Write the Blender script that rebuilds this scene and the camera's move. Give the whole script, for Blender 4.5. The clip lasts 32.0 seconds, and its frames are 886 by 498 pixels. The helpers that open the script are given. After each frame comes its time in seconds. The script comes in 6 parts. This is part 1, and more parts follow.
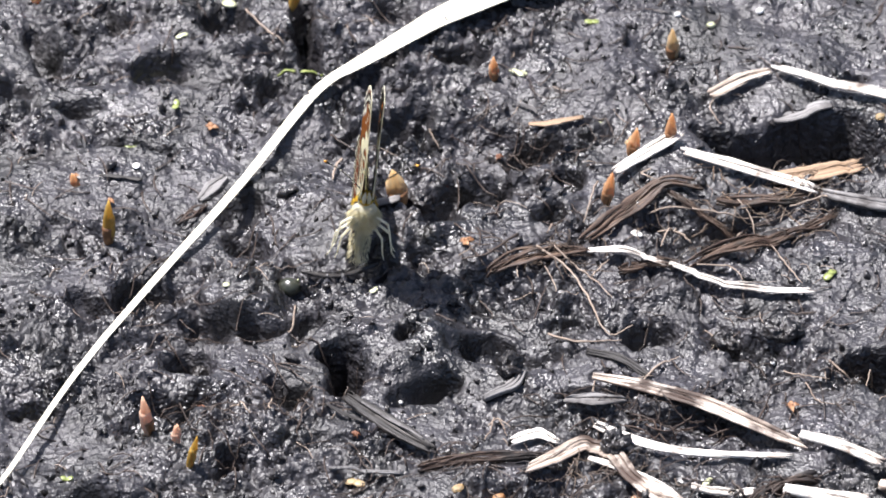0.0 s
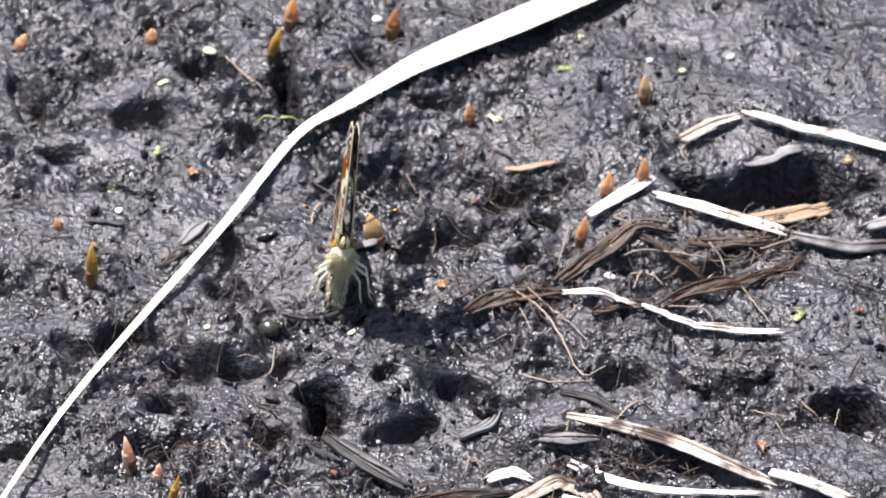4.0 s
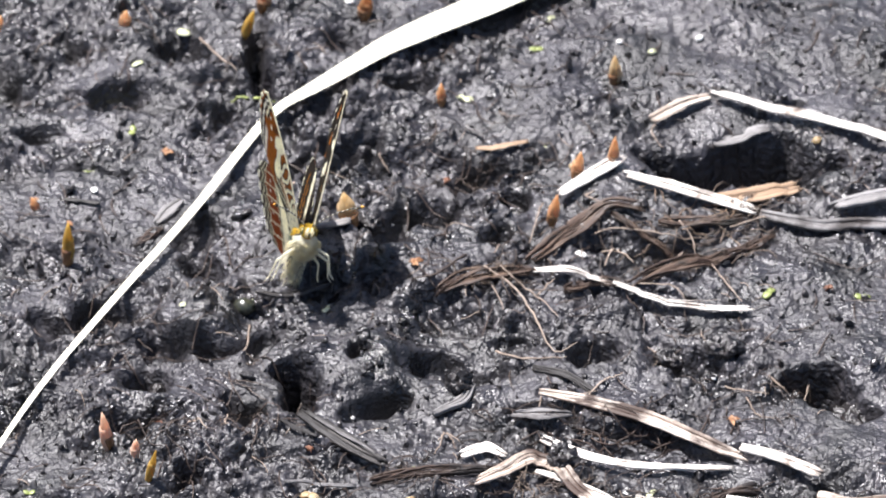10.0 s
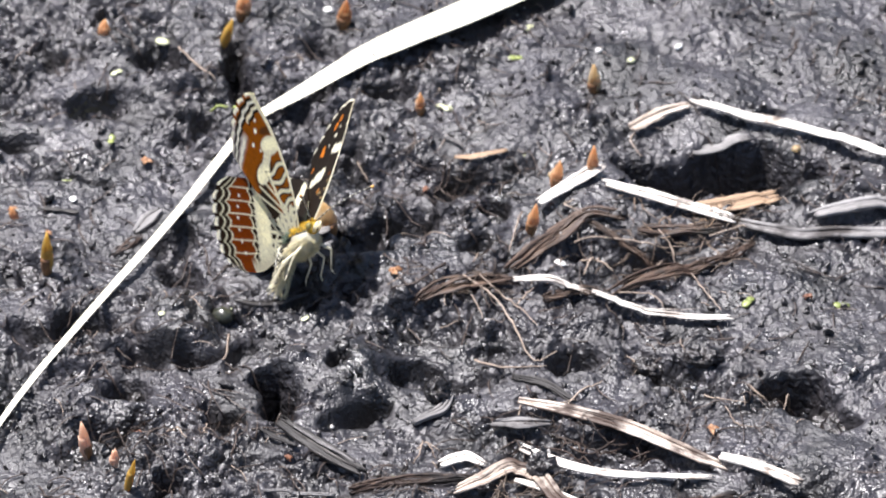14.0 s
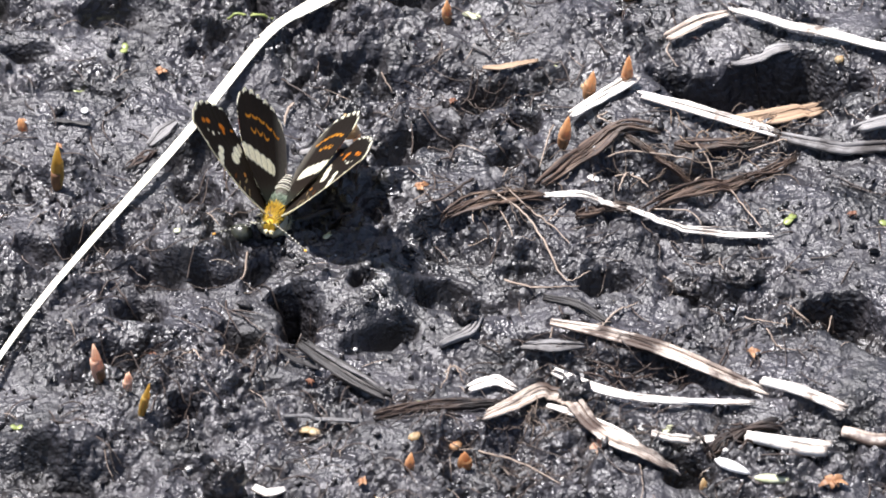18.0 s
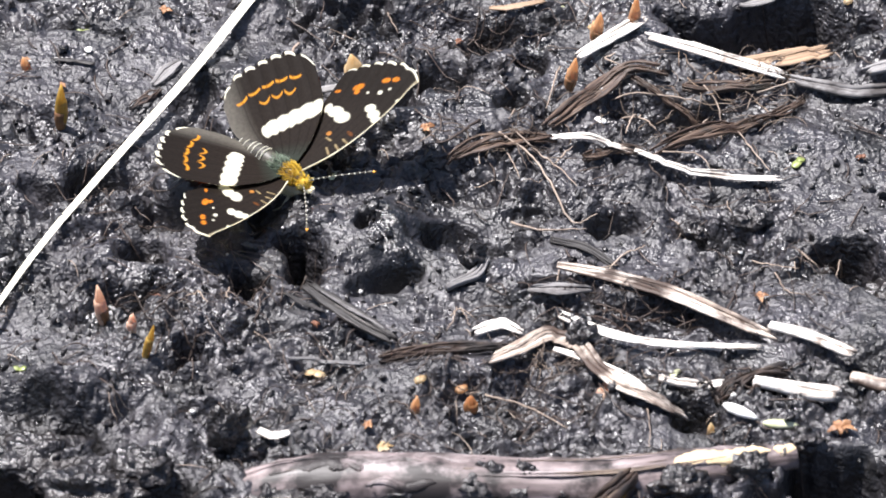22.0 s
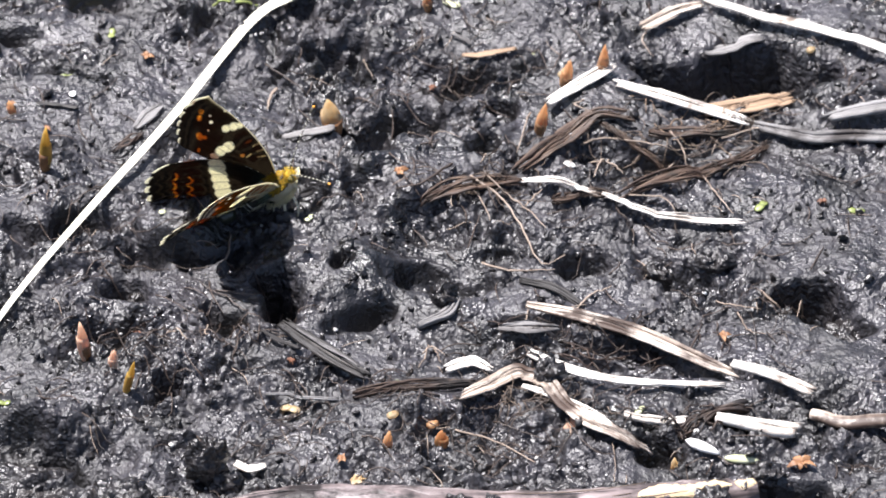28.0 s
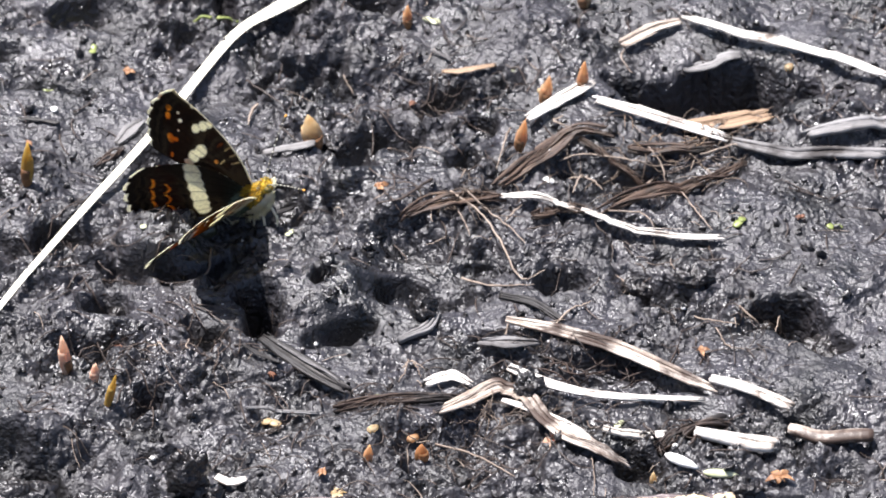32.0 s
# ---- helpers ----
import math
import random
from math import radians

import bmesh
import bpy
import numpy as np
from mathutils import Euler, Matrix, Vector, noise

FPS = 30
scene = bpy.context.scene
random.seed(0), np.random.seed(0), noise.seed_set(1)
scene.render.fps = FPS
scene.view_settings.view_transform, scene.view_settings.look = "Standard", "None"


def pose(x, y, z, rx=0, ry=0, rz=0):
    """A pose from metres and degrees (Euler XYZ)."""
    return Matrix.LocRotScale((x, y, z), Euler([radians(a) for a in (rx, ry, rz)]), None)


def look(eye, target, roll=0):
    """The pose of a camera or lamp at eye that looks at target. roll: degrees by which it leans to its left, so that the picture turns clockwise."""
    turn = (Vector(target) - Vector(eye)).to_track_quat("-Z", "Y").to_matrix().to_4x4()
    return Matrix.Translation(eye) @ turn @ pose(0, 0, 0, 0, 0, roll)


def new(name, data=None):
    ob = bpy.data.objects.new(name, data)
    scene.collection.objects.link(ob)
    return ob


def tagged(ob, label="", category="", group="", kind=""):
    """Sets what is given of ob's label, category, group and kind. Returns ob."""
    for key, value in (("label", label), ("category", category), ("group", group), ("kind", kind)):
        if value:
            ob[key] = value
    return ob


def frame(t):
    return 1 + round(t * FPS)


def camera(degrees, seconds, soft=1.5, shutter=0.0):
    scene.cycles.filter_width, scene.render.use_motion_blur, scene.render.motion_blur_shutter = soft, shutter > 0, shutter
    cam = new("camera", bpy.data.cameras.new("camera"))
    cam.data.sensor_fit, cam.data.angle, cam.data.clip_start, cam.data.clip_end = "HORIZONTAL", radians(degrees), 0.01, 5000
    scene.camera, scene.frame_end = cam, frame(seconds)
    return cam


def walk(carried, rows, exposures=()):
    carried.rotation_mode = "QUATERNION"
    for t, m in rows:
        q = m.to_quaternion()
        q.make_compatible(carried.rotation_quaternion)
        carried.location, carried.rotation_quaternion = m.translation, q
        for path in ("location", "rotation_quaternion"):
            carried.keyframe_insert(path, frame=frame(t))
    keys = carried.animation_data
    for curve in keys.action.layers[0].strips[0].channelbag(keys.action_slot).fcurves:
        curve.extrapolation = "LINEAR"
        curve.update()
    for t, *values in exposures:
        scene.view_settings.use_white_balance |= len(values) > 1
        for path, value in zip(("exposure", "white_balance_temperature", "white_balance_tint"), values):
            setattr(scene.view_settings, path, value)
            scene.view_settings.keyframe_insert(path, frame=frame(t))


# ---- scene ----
cam = camera(6.0, 32.0, soft=1.75)
cam.data.dof.use_dof, cam.data.dof.focus_distance, cam.data.dof.aperture_fstop = True, 1.066, 75.0
PATH = [
    (0, (0.00521, -0.83369, 0.70152), (-0.00575, 0.00627, -0.00865), -0.541),
    (0.5, (0.00524, -0.83577, 0.70233), (-0.00339, 0.00462, -0.00737), -0.448),
    (1, (0.00408, -0.83662, 0.70350), (-0.00230, 0.00355, -0.00649), -0.371),
    (1.5, (0.00500, -0.83593, 0.70465), (-0.00161, 0.00337, -0.00635), -0.327),
    (2, (0.00506, -0.83968, 0.70697), (-0.00096, -0.00003, -0.00362), -0.331),
    (2.5, (0.00513, -0.84176, 0.70810), (-0.00085, -0.00182, -0.00216), -0.339),
    (3, (0.00559, -0.84475, 0.71000), (-0.00170, -0.00348, 0.00134), -0.449),
    (3.5, (0.00610, -0.84735, 0.71304), (-0.00233, -0.00475, 0.00596), -0.513),
    (5.5, (0.00763, -0.85430, 0.71784), (-0.00234, -0.01046, 0.01226), -0.718),
    (6, (0.00695, -0.85522, 0.71740), (-0.00236, -0.01087, 0.01242), -0.676),
    (6.5, (0.00577, -0.85494, 0.71656), (-0.00240, -0.01038, 0.01182), -0.587),
    (7, (0.00602, -0.85528, 0.71614), (-0.00240, -0.01052, 0.01164), -0.621),
    (7.5, (0.00596, -0.85531, 0.71582), (-0.00238, -0.01057, 0.01131), -0.641),
    (8, (0.00442, -0.85698, 0.71692), (-0.00229, -0.01232, 0.01230), -0.545),
    (8.5, (0.00318, -0.85803, 0.71745), (-0.00214, -0.01342, 0.01274), -0.483),
    (9, (0.00316, -0.85844, 0.71926), (-0.00138, -0.01477, 0.01343), -0.407),
    (9.5, (0.00277, -0.85871, 0.72008), (-0.00017, -0.01555, 0.01364), -0.339),
    (10, (0.00222, -0.86074, 0.71885), (0.00103, -0.01636, 0.01384), -0.289),
    (10.5, (0.00283, -0.86006, 0.71946), (0.00152, -0.01646, 0.01353), -0.290),
    (11, (0.00272, -0.85995, 0.71927), (0.00151, -0.01651, 0.01313), -0.289),
    (11.5, (0.00302, -0.85940, 0.72020), (0.00154, -0.01673, 0.01317), -0.292),
    (12, (0.00306, -0.85960, 0.72008), (0.00198, -0.01642, 0.01366), -0.290),
    (12.5, (0.00316, -0.85997, 0.71952), (0.00263, -0.01588, 0.01418), -0.277),
    (13, (0.00291, -0.85993, 0.72066), (0.00329, -0.01595, 0.01518), -0.222),
    (13.5, (0.00263, -0.86051, 0.71930), (0.00386, -0.01533, 0.01526), -0.221),
    (15.5, (0.00095, -0.85328, 0.71371), (0.00320, -0.00800, 0.00979), -0.157),
    (16, (0.00151, -0.84578, 0.70788), (0.00244, -0.00047, 0.00400), -0.166),
    (16.5, (0.00098, -0.83757, 0.70086), (0.00173, 0.00800, -0.00270), -0.161),
    (17, (-0.00016, -0.83062, 0.69538), (0.00111, 0.01213, -0.01156), -0.110),
    (17.5, (-0.00075, -0.82656, 0.69132), (0.00062, 0.01236, -0.02017), -0.139),
    (18, (-0.00140, -0.82319, 0.68831), (0.00023, 0.01438, -0.02476), -0.098),
    (18.5, (-0.00419, -0.81866, 0.68418), (-0.00008, 0.01989, -0.02773), 0.088),
    (19, (-0.00482, -0.81729, 0.68293), (-0.00027, 0.02136, -0.02886), 0.142),
    (19.5, (-0.00672, -0.81693, 0.68294), (-0.00028, 0.01930, -0.03168), 0.240),
    (20, (-0.00608, -0.81699, 0.68603), (-0.00038, 0.01538, -0.03308), 0.268),
    (20.5, (-0.00694, -0.81703, 0.68559), (-0.00035, 0.01334, -0.03583), 0.357),
    (21, (-0.00660, -0.81683, 0.68572), (-0.00032, 0.01117, -0.03842), 0.358),
    (21.5, (-0.00552, -0.81721, 0.68497), (-0.00035, 0.01193, -0.03787), 0.361),
    (22, (-0.00483, -0.81684, 0.68501), (-0.00040, 0.01470, -0.03507), 0.283),
    (22.5, (-0.00469, -0.81657, 0.68482), (-0.00043, 0.01650, -0.03349), 0.264),
    (23, (-0.00401, -0.81703, 0.68419), (-0.00052, 0.01714, -0.03285), 0.211),
    (23.5, (-0.00403, -0.81647, 0.68276), (-0.00055, 0.01815, -0.03375), 0.189),
    (24, (-0.00388, -0.81677, 0.68218), (-0.00058, 0.01828, -0.03383), 0.177),
    (24.5, (-0.00340, -0.81667, 0.68296), (-0.00060, 0.01795, -0.03356), 0.116),
    (26.5, (-0.00160, -0.82706, 0.69120), (0.00076, 0.00784, -0.02500), 0.201),
    (27, (-0.00016, -0.83203, 0.69631), (0.00148, 0.00376, -0.01885), 0.232),
    (27.5, (-0.00022, -0.83729, 0.70060), (0.00223, -0.00115, -0.01415), 0.347),
    (28, (-0.00228, -0.84200, 0.70429), (0.00296, -0.00583, -0.01040), 0.542),
    (28.5, (-0.00421, -0.84550, 0.70761), (0.00357, -0.00958, -0.00737), 0.732),
    (29, (-0.00537, -0.84641, 0.70857), (0.00399, -0.01062, -0.00653), 0.878),
    (29.5, (-0.00548, -0.84695, 0.70909), (0.00433, -0.01122, -0.00607), 0.881),
    (30, (-0.00566, -0.84673, 0.70802), (0.00465, -0.01061, -0.00667), 0.908),
    (30.5, (-0.00652, -0.84681, 0.70804), (0.00496, -0.01052, -0.00645), 0.947),
    (31, (-0.00569, -0.84637, 0.70787), (0.00526, -0.00981, -0.00630), 0.913),
    (31.5, (-0.00380, -0.84706, 0.70860), (0.00549, -0.01012, -0.00515), 0.809),
    (32, (-0.00430, -0.84676, 0.70623), (0.00555, -0.00827, -0.00570), 0.858),
]
walk(cam, [(t, look(eye, target, roll)) for t, eye, target, roll in PATH], exposures=((0.0, 1.38, 6220, 14), (32.0, 1.38, 6220, 14)))

# ---- world and light ----
SUN_ELEVATION, SUN_TURN = radians(68), radians(-52)   # the sun stands high to the left, a little beyond the scene
world = bpy.data.worlds.new("sky")
scene.world = world
world.use_nodes = True
sky = world.node_tree.nodes.new("ShaderNodeTexSky")
sky.sky_type, sky.sun_disc = "NISHITA", False
sky.dust_density, sky.air_density = 2.5, 1.0
sky.sun_elevation, sky.sun_rotation = SUN_ELEVATION, SUN_TURN
back = world.node_tree.nodes["Background"]
back.inputs["Strength"].default_value = 0.06
world.node_tree.links.new(sky.outputs[0], back.inputs["Color"])
sun = new("sun", bpy.data.lights.new("sun", "SUN"))
sun.data.energy, sun.data.angle, sun.data.color = 4.9, radians(0.55), (1.0, 0.965, 0.915)
to_sun = Vector((math.sin(SUN_TURN) * math.cos(SUN_ELEVATION), math.cos(SUN_TURN) * math.cos(SUN_ELEVATION), math.sin(SUN_ELEVATION)))
sun.matrix_world = look(to_sun, (0, 0, 0))

MM = 0.001


# ---- materials ----
def material(name, rough=0.6, spec=0.5):
    m = bpy.data.materials.new(name)
    m.use_nodes = True
    b = m.node_tree.nodes["Principled BSDF"]
    b.inputs["Roughness"].default_value = rough
    b.inputs["Specular IOR Level"].default_value = spec
    return m, m.node_tree.nodes, m.node_tree.links, b


def ramp(nodes, links, source, stops):
    r = nodes.new("ShaderNodeValToRGB")
    e = r.color_ramp.elements
    while len(e) < len(stops):
        e.new(0.5)
    for k, (p, c) in enumerate(stops):
        e[k].position, e[k].color = p, (*c, 1)
    links.new(source, r.inputs["Fac"])
    return r.outputs["Color"]


def noise_node(nodes, links, vec, scale, detail=4.0, rough=0.55):
    n = nodes.new("ShaderNodeTexNoise")
    n.inputs["Scale"].default_value, n.inputs["Detail"].default_value, n.inputs["Roughness"].default_value = scale, detail, rough
    if vec:
        links.new(vec, n.inputs["Vector"])
    return n.outputs["Fac"]


def mixed(nodes, links, fac, a, b, mode="MIX"):
    n = nodes.new("ShaderNodeMix")
    n.data_type, n.blend_type = "RGBA", mode
    for socket, v in ((n.inputs["Factor"], fac), (n.inputs["A"], a), (n.inputs["B"], b)):
        if isinstance(v, (int, float)):
            socket.default_value = v
        elif isinstance(v, tuple):
            socket.default_value = (*v, 1)
        else:
            links.new(v, socket)
    return n.outputs["Result"]


def bump(nodes, links, height_socket, b, distance, strength=1.0, under=None):
    n = nodes.new("ShaderNodeBump")
    n.inputs["Distance"].default_value, n.inputs["Strength"].default_value = distance, strength
    links.new(height_socket, n.inputs["Height"])
    if under:
        links.new(under, n.inputs["Normal"])
    links.new(n.outputs["Normal"], b.inputs["Normal"])
    return n.outputs["Normal"]


def mud_material(name, dark, light, gloss=(0.24, 0.55)):
    """Wet peaty mud: black-brown, patchy gloss, pale mineral flecks."""
    m, nodes, links, b = material(name, 0.4, 0.6)
    vec = nodes.new("ShaderNodeTexCoord").outputs["Object"]
    broad = noise_node(nodes, links, vec, 90, 5)
    fine = noise_node(nodes, links, vec, 900, 6, 0.65)
    base = ramp(nodes, links, broad, [(0.36, dark), (0.6, light)])
    grain = ramp(nodes, links, fine, [(0.3, (0.4, 0.38, 0.37)), (0.7, (1.3, 1.28, 1.3))])
    base = mixed(nodes, links, 1.0, base, grain, "MULTIPLY")
    flecks = nodes.new("ShaderNodeTexVoronoi")
    flecks.inputs["Scale"].default_value = 420
    links.new(vec, flecks.inputs["Vector"])
    spot = ramp(nodes, links, flecks.outputs["Distance"], [(0.07, (1, 1, 1)), (0.13, (0, 0, 0))])
    chosen = ramp(nodes, links, noise_node(nodes, links, vec, 260, 2), [(0.58, (0, 0, 0)), (0.68, (1, 1, 1))])
    base = mixed(nodes, links, mixed(nodes, links, 1.0, spot, chosen, "MULTIPLY"), base, (0.26, 0.25, 0.24))
    links.new(base, b.inputs["Base Color"])
    wet = noise_node(nodes, links, vec, 110, 6, 0.65)
    links.new(ramp(nodes, links, wet, [(0.36, (gloss[0],) * 3), (0.66, (gloss[1],) * 3)]), b.inputs["Roughness"])
    middle = noise_node(nodes, links, vec, 420, 1.5, 0.5)
    grit = noise_node(nodes, links, vec, 1150, 1.5, 0.5)
    speck = noise_node(nodes, links, vec, 2400, 2.0, 0.6)
    crumbly = ramp(nodes, links, noise_node(nodes, links, vec, 75, 4, 0.6), [(0.36, (0.3,) * 3), (0.6, (1, 1, 1))])
    base_bump = bump(nodes, links, mixed(nodes, links, 1.0, middle, crumbly, "MULTIPLY"), b, 0.0008, 1.0)
    first = bump(nodes, links, mixed(nodes, links, 1.0, grit, crumbly, "MULTIPLY"), b, 0.0007, 1.0, base_bump)
    bump(nodes, links, speck, b, 0.00022, 1.0, first)
    b.inputs["Coat Weight"].default_value, b.inputs["Coat Roughness"].default_value = 0.12, 0.26
    links.new(b.inputs["Normal"].links[0].from_socket, b.inputs["Coat Normal"])
    return m


def fibre_material(name, stops, stain=(0.12, 0.07, 0.045), stained=(0.6, 0.75), rough=0.55, lengthwise=120, across=5.0, dirt=1.0):
    """Dry plant fibre: streaks run along the piece, with stains of its own."""
    m, nodes, links, b = material(name, rough, 0.35)
    uv = nodes.new("ShaderNodeUVMap").outputs["UV"]
    stretch = nodes.new("ShaderNodeMapping")
    stretch.inputs["Scale"].default_value = (0.22, across, 1)
    links.new(uv, stretch.inputs["Vector"])
    rand = nodes.new("ShaderNodeObjectInfo").outputs["Random"]
    shift = nodes.new("ShaderNodeVectorMath")
    links.new(stretch.outputs[0], shift.inputs[0])
    links.new(rand, shift.inputs[1])
    streak = noise_node(nodes, links, shift.outputs[0], 3.0, 6, 0.6)
    base = ramp(nodes, links, streak, stops)
    vec = nodes.new("ShaderNodeTexCoord").outputs["Object"]
    blot = noise_node(nodes, links, vec, lengthwise, 5, 0.65)
    k = ramp(nodes, links, blot, [(stained[0], (0, 0, 0)), (stained[1], (dirt,) * 3)])
    base = mixed(nodes, links, k, base, stain)
    links.new(base, b.inputs["Base Color"])
    bump(nodes, links, streak, b, 0.00012, 0.7)
    return m


def plain_material(name, a, c, rough=0.5, spec=0.4, scale=500, relief=0.0001, thin=0.0):
    """Mottled plant or animal tissue; thin: the share of light that shines through it."""
    m, nodes, links, b = material(name, rough, spec)
    vec = nodes.new("ShaderNodeTexCoord").outputs["Object"]
    n = noise_node(nodes, links, vec, scale, 5, 0.6)
    tone = ramp(nodes, links, n, [(0.34, a), (0.68, c)])
    links.new(tone, b.inputs["Base Color"])
    bump(nodes, links, n, b, relief, 0.7)
    if thin:
        glow = nodes.new("ShaderNodeBsdfTranslucent")
        links.new(tone, glow.inputs["Color"])
        mix = nodes.new("ShaderNodeMixShader")
        mix.inputs["Fac"].default_value = thin
        links.new(b.outputs[0], mix.inputs[1])
        links.new(glow.outputs[0], mix.inputs[2])
        links.new(mix.outputs[0], nodes["Material Output"].inputs["Surface"])
    return m


MUD = mud_material("wet_mud", (0.006, 0.0055, 0.0057), (0.04, 0.038, 0.042), (0.27, 0.62))
CLOD = mud_material("clod_mud", (0.008, 0.007, 0.007), (0.026, 0.022, 0.021), (0.26, 0.55))
CRUMB = mud_material("crumb_mud", (0.01, 0.009, 0.009), (0.04, 0.036, 0.036), (0.24, 0.5))
GRAIN = plain_material("mineral_grain", (0.25, 0.24, 0.23), (0.6, 0.59, 0.57), 0.4)
BLADE = fibre_material("bleached_blade", [(0.2, (0.56, 0.51, 0.36)), (0.6, (0.74, 0.71, 0.58))], (0.5, 0.4, 0.25), (0.7, 0.82), 0.5, dirt=0.5)
STRAW = fibre_material("white_straw", [(0.3, (0.26, 0.2, 0.155)), (0.45, (0.55, 0.5, 0.44)), (0.62, (0.74, 0.71, 0.66))], (0.1, 0.065, 0.045), (0.55, 0.68))
STREAKED = fibre_material("streaked_straw", [(0.33, (0.08, 0.05, 0.036)), (0.47, (0.3, 0.235, 0.185)), (0.64, (0.7, 0.65, 0.58))], (0.055, 0.036, 0.027), (0.47, 0.6))
GREYED = fibre_material("grey_straw", [(0.3, (0.08, 0.074, 0.07)), (0.65, (0.27, 0.26, 0.255))], (0.035, 0.03, 0.028), (0.48, 0.64))
BROWN = fibre_material("brown_stem", [(0.32, (0.018, 0.011, 0.009)), (0.52, (0.06, 0.037, 0.027)), (0.72, (0.2, 0.145, 0.1))], (0.012, 0.009, 0.008), (0.4, 0.55))
LEAF = fibre_material("dead_leaf_and_shade", [(0.34, (0.015, 0.009, 0.007)), (0.52, (0.06, 0.036, 0.025)), (0.7, (0.2, 0.14, 0.095))], (0.015, 0.013, 0.01), (0.5, 0.66), 0.5, 160, 6.0)
TAN = fibre_material("tan_fibre", [(0.3, (0.12, 0.075, 0.045)), (0.6, (0.34, 0.235, 0.15)), (0.75, (0.52, 0.42, 0.32))], (0.08, 0.05, 0.035), (0.52, 0.68))
BLACK = fibre_material("charred_twig", [(0.35, (0.01, 0.009, 0.009)), (0.62, (0.035, 0.031, 0.028)), (0.72, (0.2, 0.18, 0.165))], (0.012, 0.01, 0.01), (0.5, 0.7), 0.55)
BARK = fibre_material("reed_bark", [(0.3, (0.06, 0.045, 0.042)), (0.5, (0.2, 0.16, 0.155)), (0.7, (0.4, 0.35, 0.345))], (0.018, 0.014, 0.013), (0.43, 0.58), 0.45, 130, 4.0)
PITH = fibre_material("bare_pith", [(0.25, (0.36, 0.23, 0.11)), (0.5, (0.56, 0.43, 0.26)), (0.75, (0.68, 0.57, 0.4))], (0.16, 0.1, 0.06), (0.55, 0.7))
ROOT = fibre_material("pale_root", [(0.3, (0.14, 0.1, 0.075)), (0.65, (0.36, 0.29, 0.23))], (0.06, 0.04, 0.03), (0.55, 0.7))
ROOT_MID = fibre_material("brown_root", [(0.3, (0.05, 0.035, 0.026)), (0.65, (0.18, 0.135, 0.1))], (0.035, 0.025, 0.02), (0.5, 0.68))
ROOT_DARK = fibre_material("dark_root", [(0.3, (0.025, 0.018, 0.015)), (0.65, (0.085, 0.062, 0.05))], (0.02, 0.015, 0.012), (0.5, 0.7), 0.4)
BUD_ORANGE = plain_material("orange_bud", (0.66, 0.36, 0.16), (0.88, 0.66, 0.42), 0.42, 0.5, 350, 0.0001, 0.6)
BUD_BROWN = plain_material("brown_bud", (0.4, 0.18, 0.07), (0.72, 0.42, 0.2), 0.4, 0.5, 350, 0.0001, 0.6)
BUD_PINK = plain_material("pink_bud", (0.8, 0.52, 0.36), (0.92, 0.78, 0.64), 0.42, 0.5, 350, 0.0001, 0.6)
BUD_YELLOW = plain_material("yellow_bud", (0.48, 0.3, 0.05), (0.78, 0.58, 0.18), 0.4, 0.5, 350, 0.0001, 0.6)
BUD_CREAM = plain_material("cream_bud", (0.6, 0.42, 0.2), (0.86, 0.76, 0.56), 0.4, 0.5, 300, 0.0001, 0.6)
SCALE_BROWN = plain_material("brown_scale", (0.09, 0.04, 0.016), (0.3, 0.15, 0.06), 0.45, 0.5, 500)
GREEN = plain_material("fresh_green", (0.12, 0.15, 0.03), (0.26, 0.29, 0.1), 0.4, 0.5, 500)
FLAKE = plain_material("dull_orange_scale", (0.2, 0.09, 0.04), (0.52, 0.29, 0.15), 0.5, 0.4, 900, 0.0001, 0.3)
FLAKE_BROWN = plain_material("red_brown_scale", (0.12, 0.05, 0.03), (0.3, 0.14, 0.08), 0.5, 0.4, 900, 0.0001, 0.3)
PALE_GREEN = plain_material("pale_green", (0.34, 0.36, 0.18), (0.56, 0.57, 0.4), 0.4, 0.5, 500)
WHITE = plain_material("white_chip", (0.5, 0.48, 0.44), (0.8, 0.79, 0.76), 0.5, 0.4, 400)
SHELL = plain_material("dark_shell", (0.012, 0.013, 0.009), (0.04, 0.042, 0.026), 0.3, 0.6, 700)


# ---- mesh building, in millimetres ----
def mesh_of(name, verts, faces, mat, smooth=True, uv=None):
    me = bpy.data.meshes.new(name)
    me.from_pydata([(x * MM, y * MM, z * MM) for x, y, z in verts], [], faces)
    if uv is not None:
        layer = me.uv_layers.new(name="UVMap")
        loops = np.empty(len(me.loops), dtype=np.int32)
        me.loops.foreach_get("vertex_index", loops)
        layer.data.foreach_set("uv", np.asarray(uv, dtype=np.float32)[loops].ravel())
    me.polygons.foreach_set("use_smooth", [smooth] * len(me.polygons))
    me.materials.append(mat)
    me.update()
    return me


def thing(name, at, label, category, group=""):
    ob = new(name)
    ob.empty_display_size = 0.002
    ob.location = Vector(at) * MM
    return tagged(ob, label, category, group)


def solid(name, shape, mat, at, label, category, group="", kind=""):
    ob = new(name, mesh_of(name, shape[0], shape[1], mat, uv=shape[2]))
    ob.location = Vector(at) * MM
    return tagged(ob, label, category, group, kind)


def part(name, shape, mat, parent, label="", at=(0, 0, 0)):
    ob = new(name, mesh_of(name, shape[0], shape[1], mat, uv=shape[2]))
    ob.parent = parent
    ob.location = Vector(at) * MM
    return tagged(ob, label) if label else ob


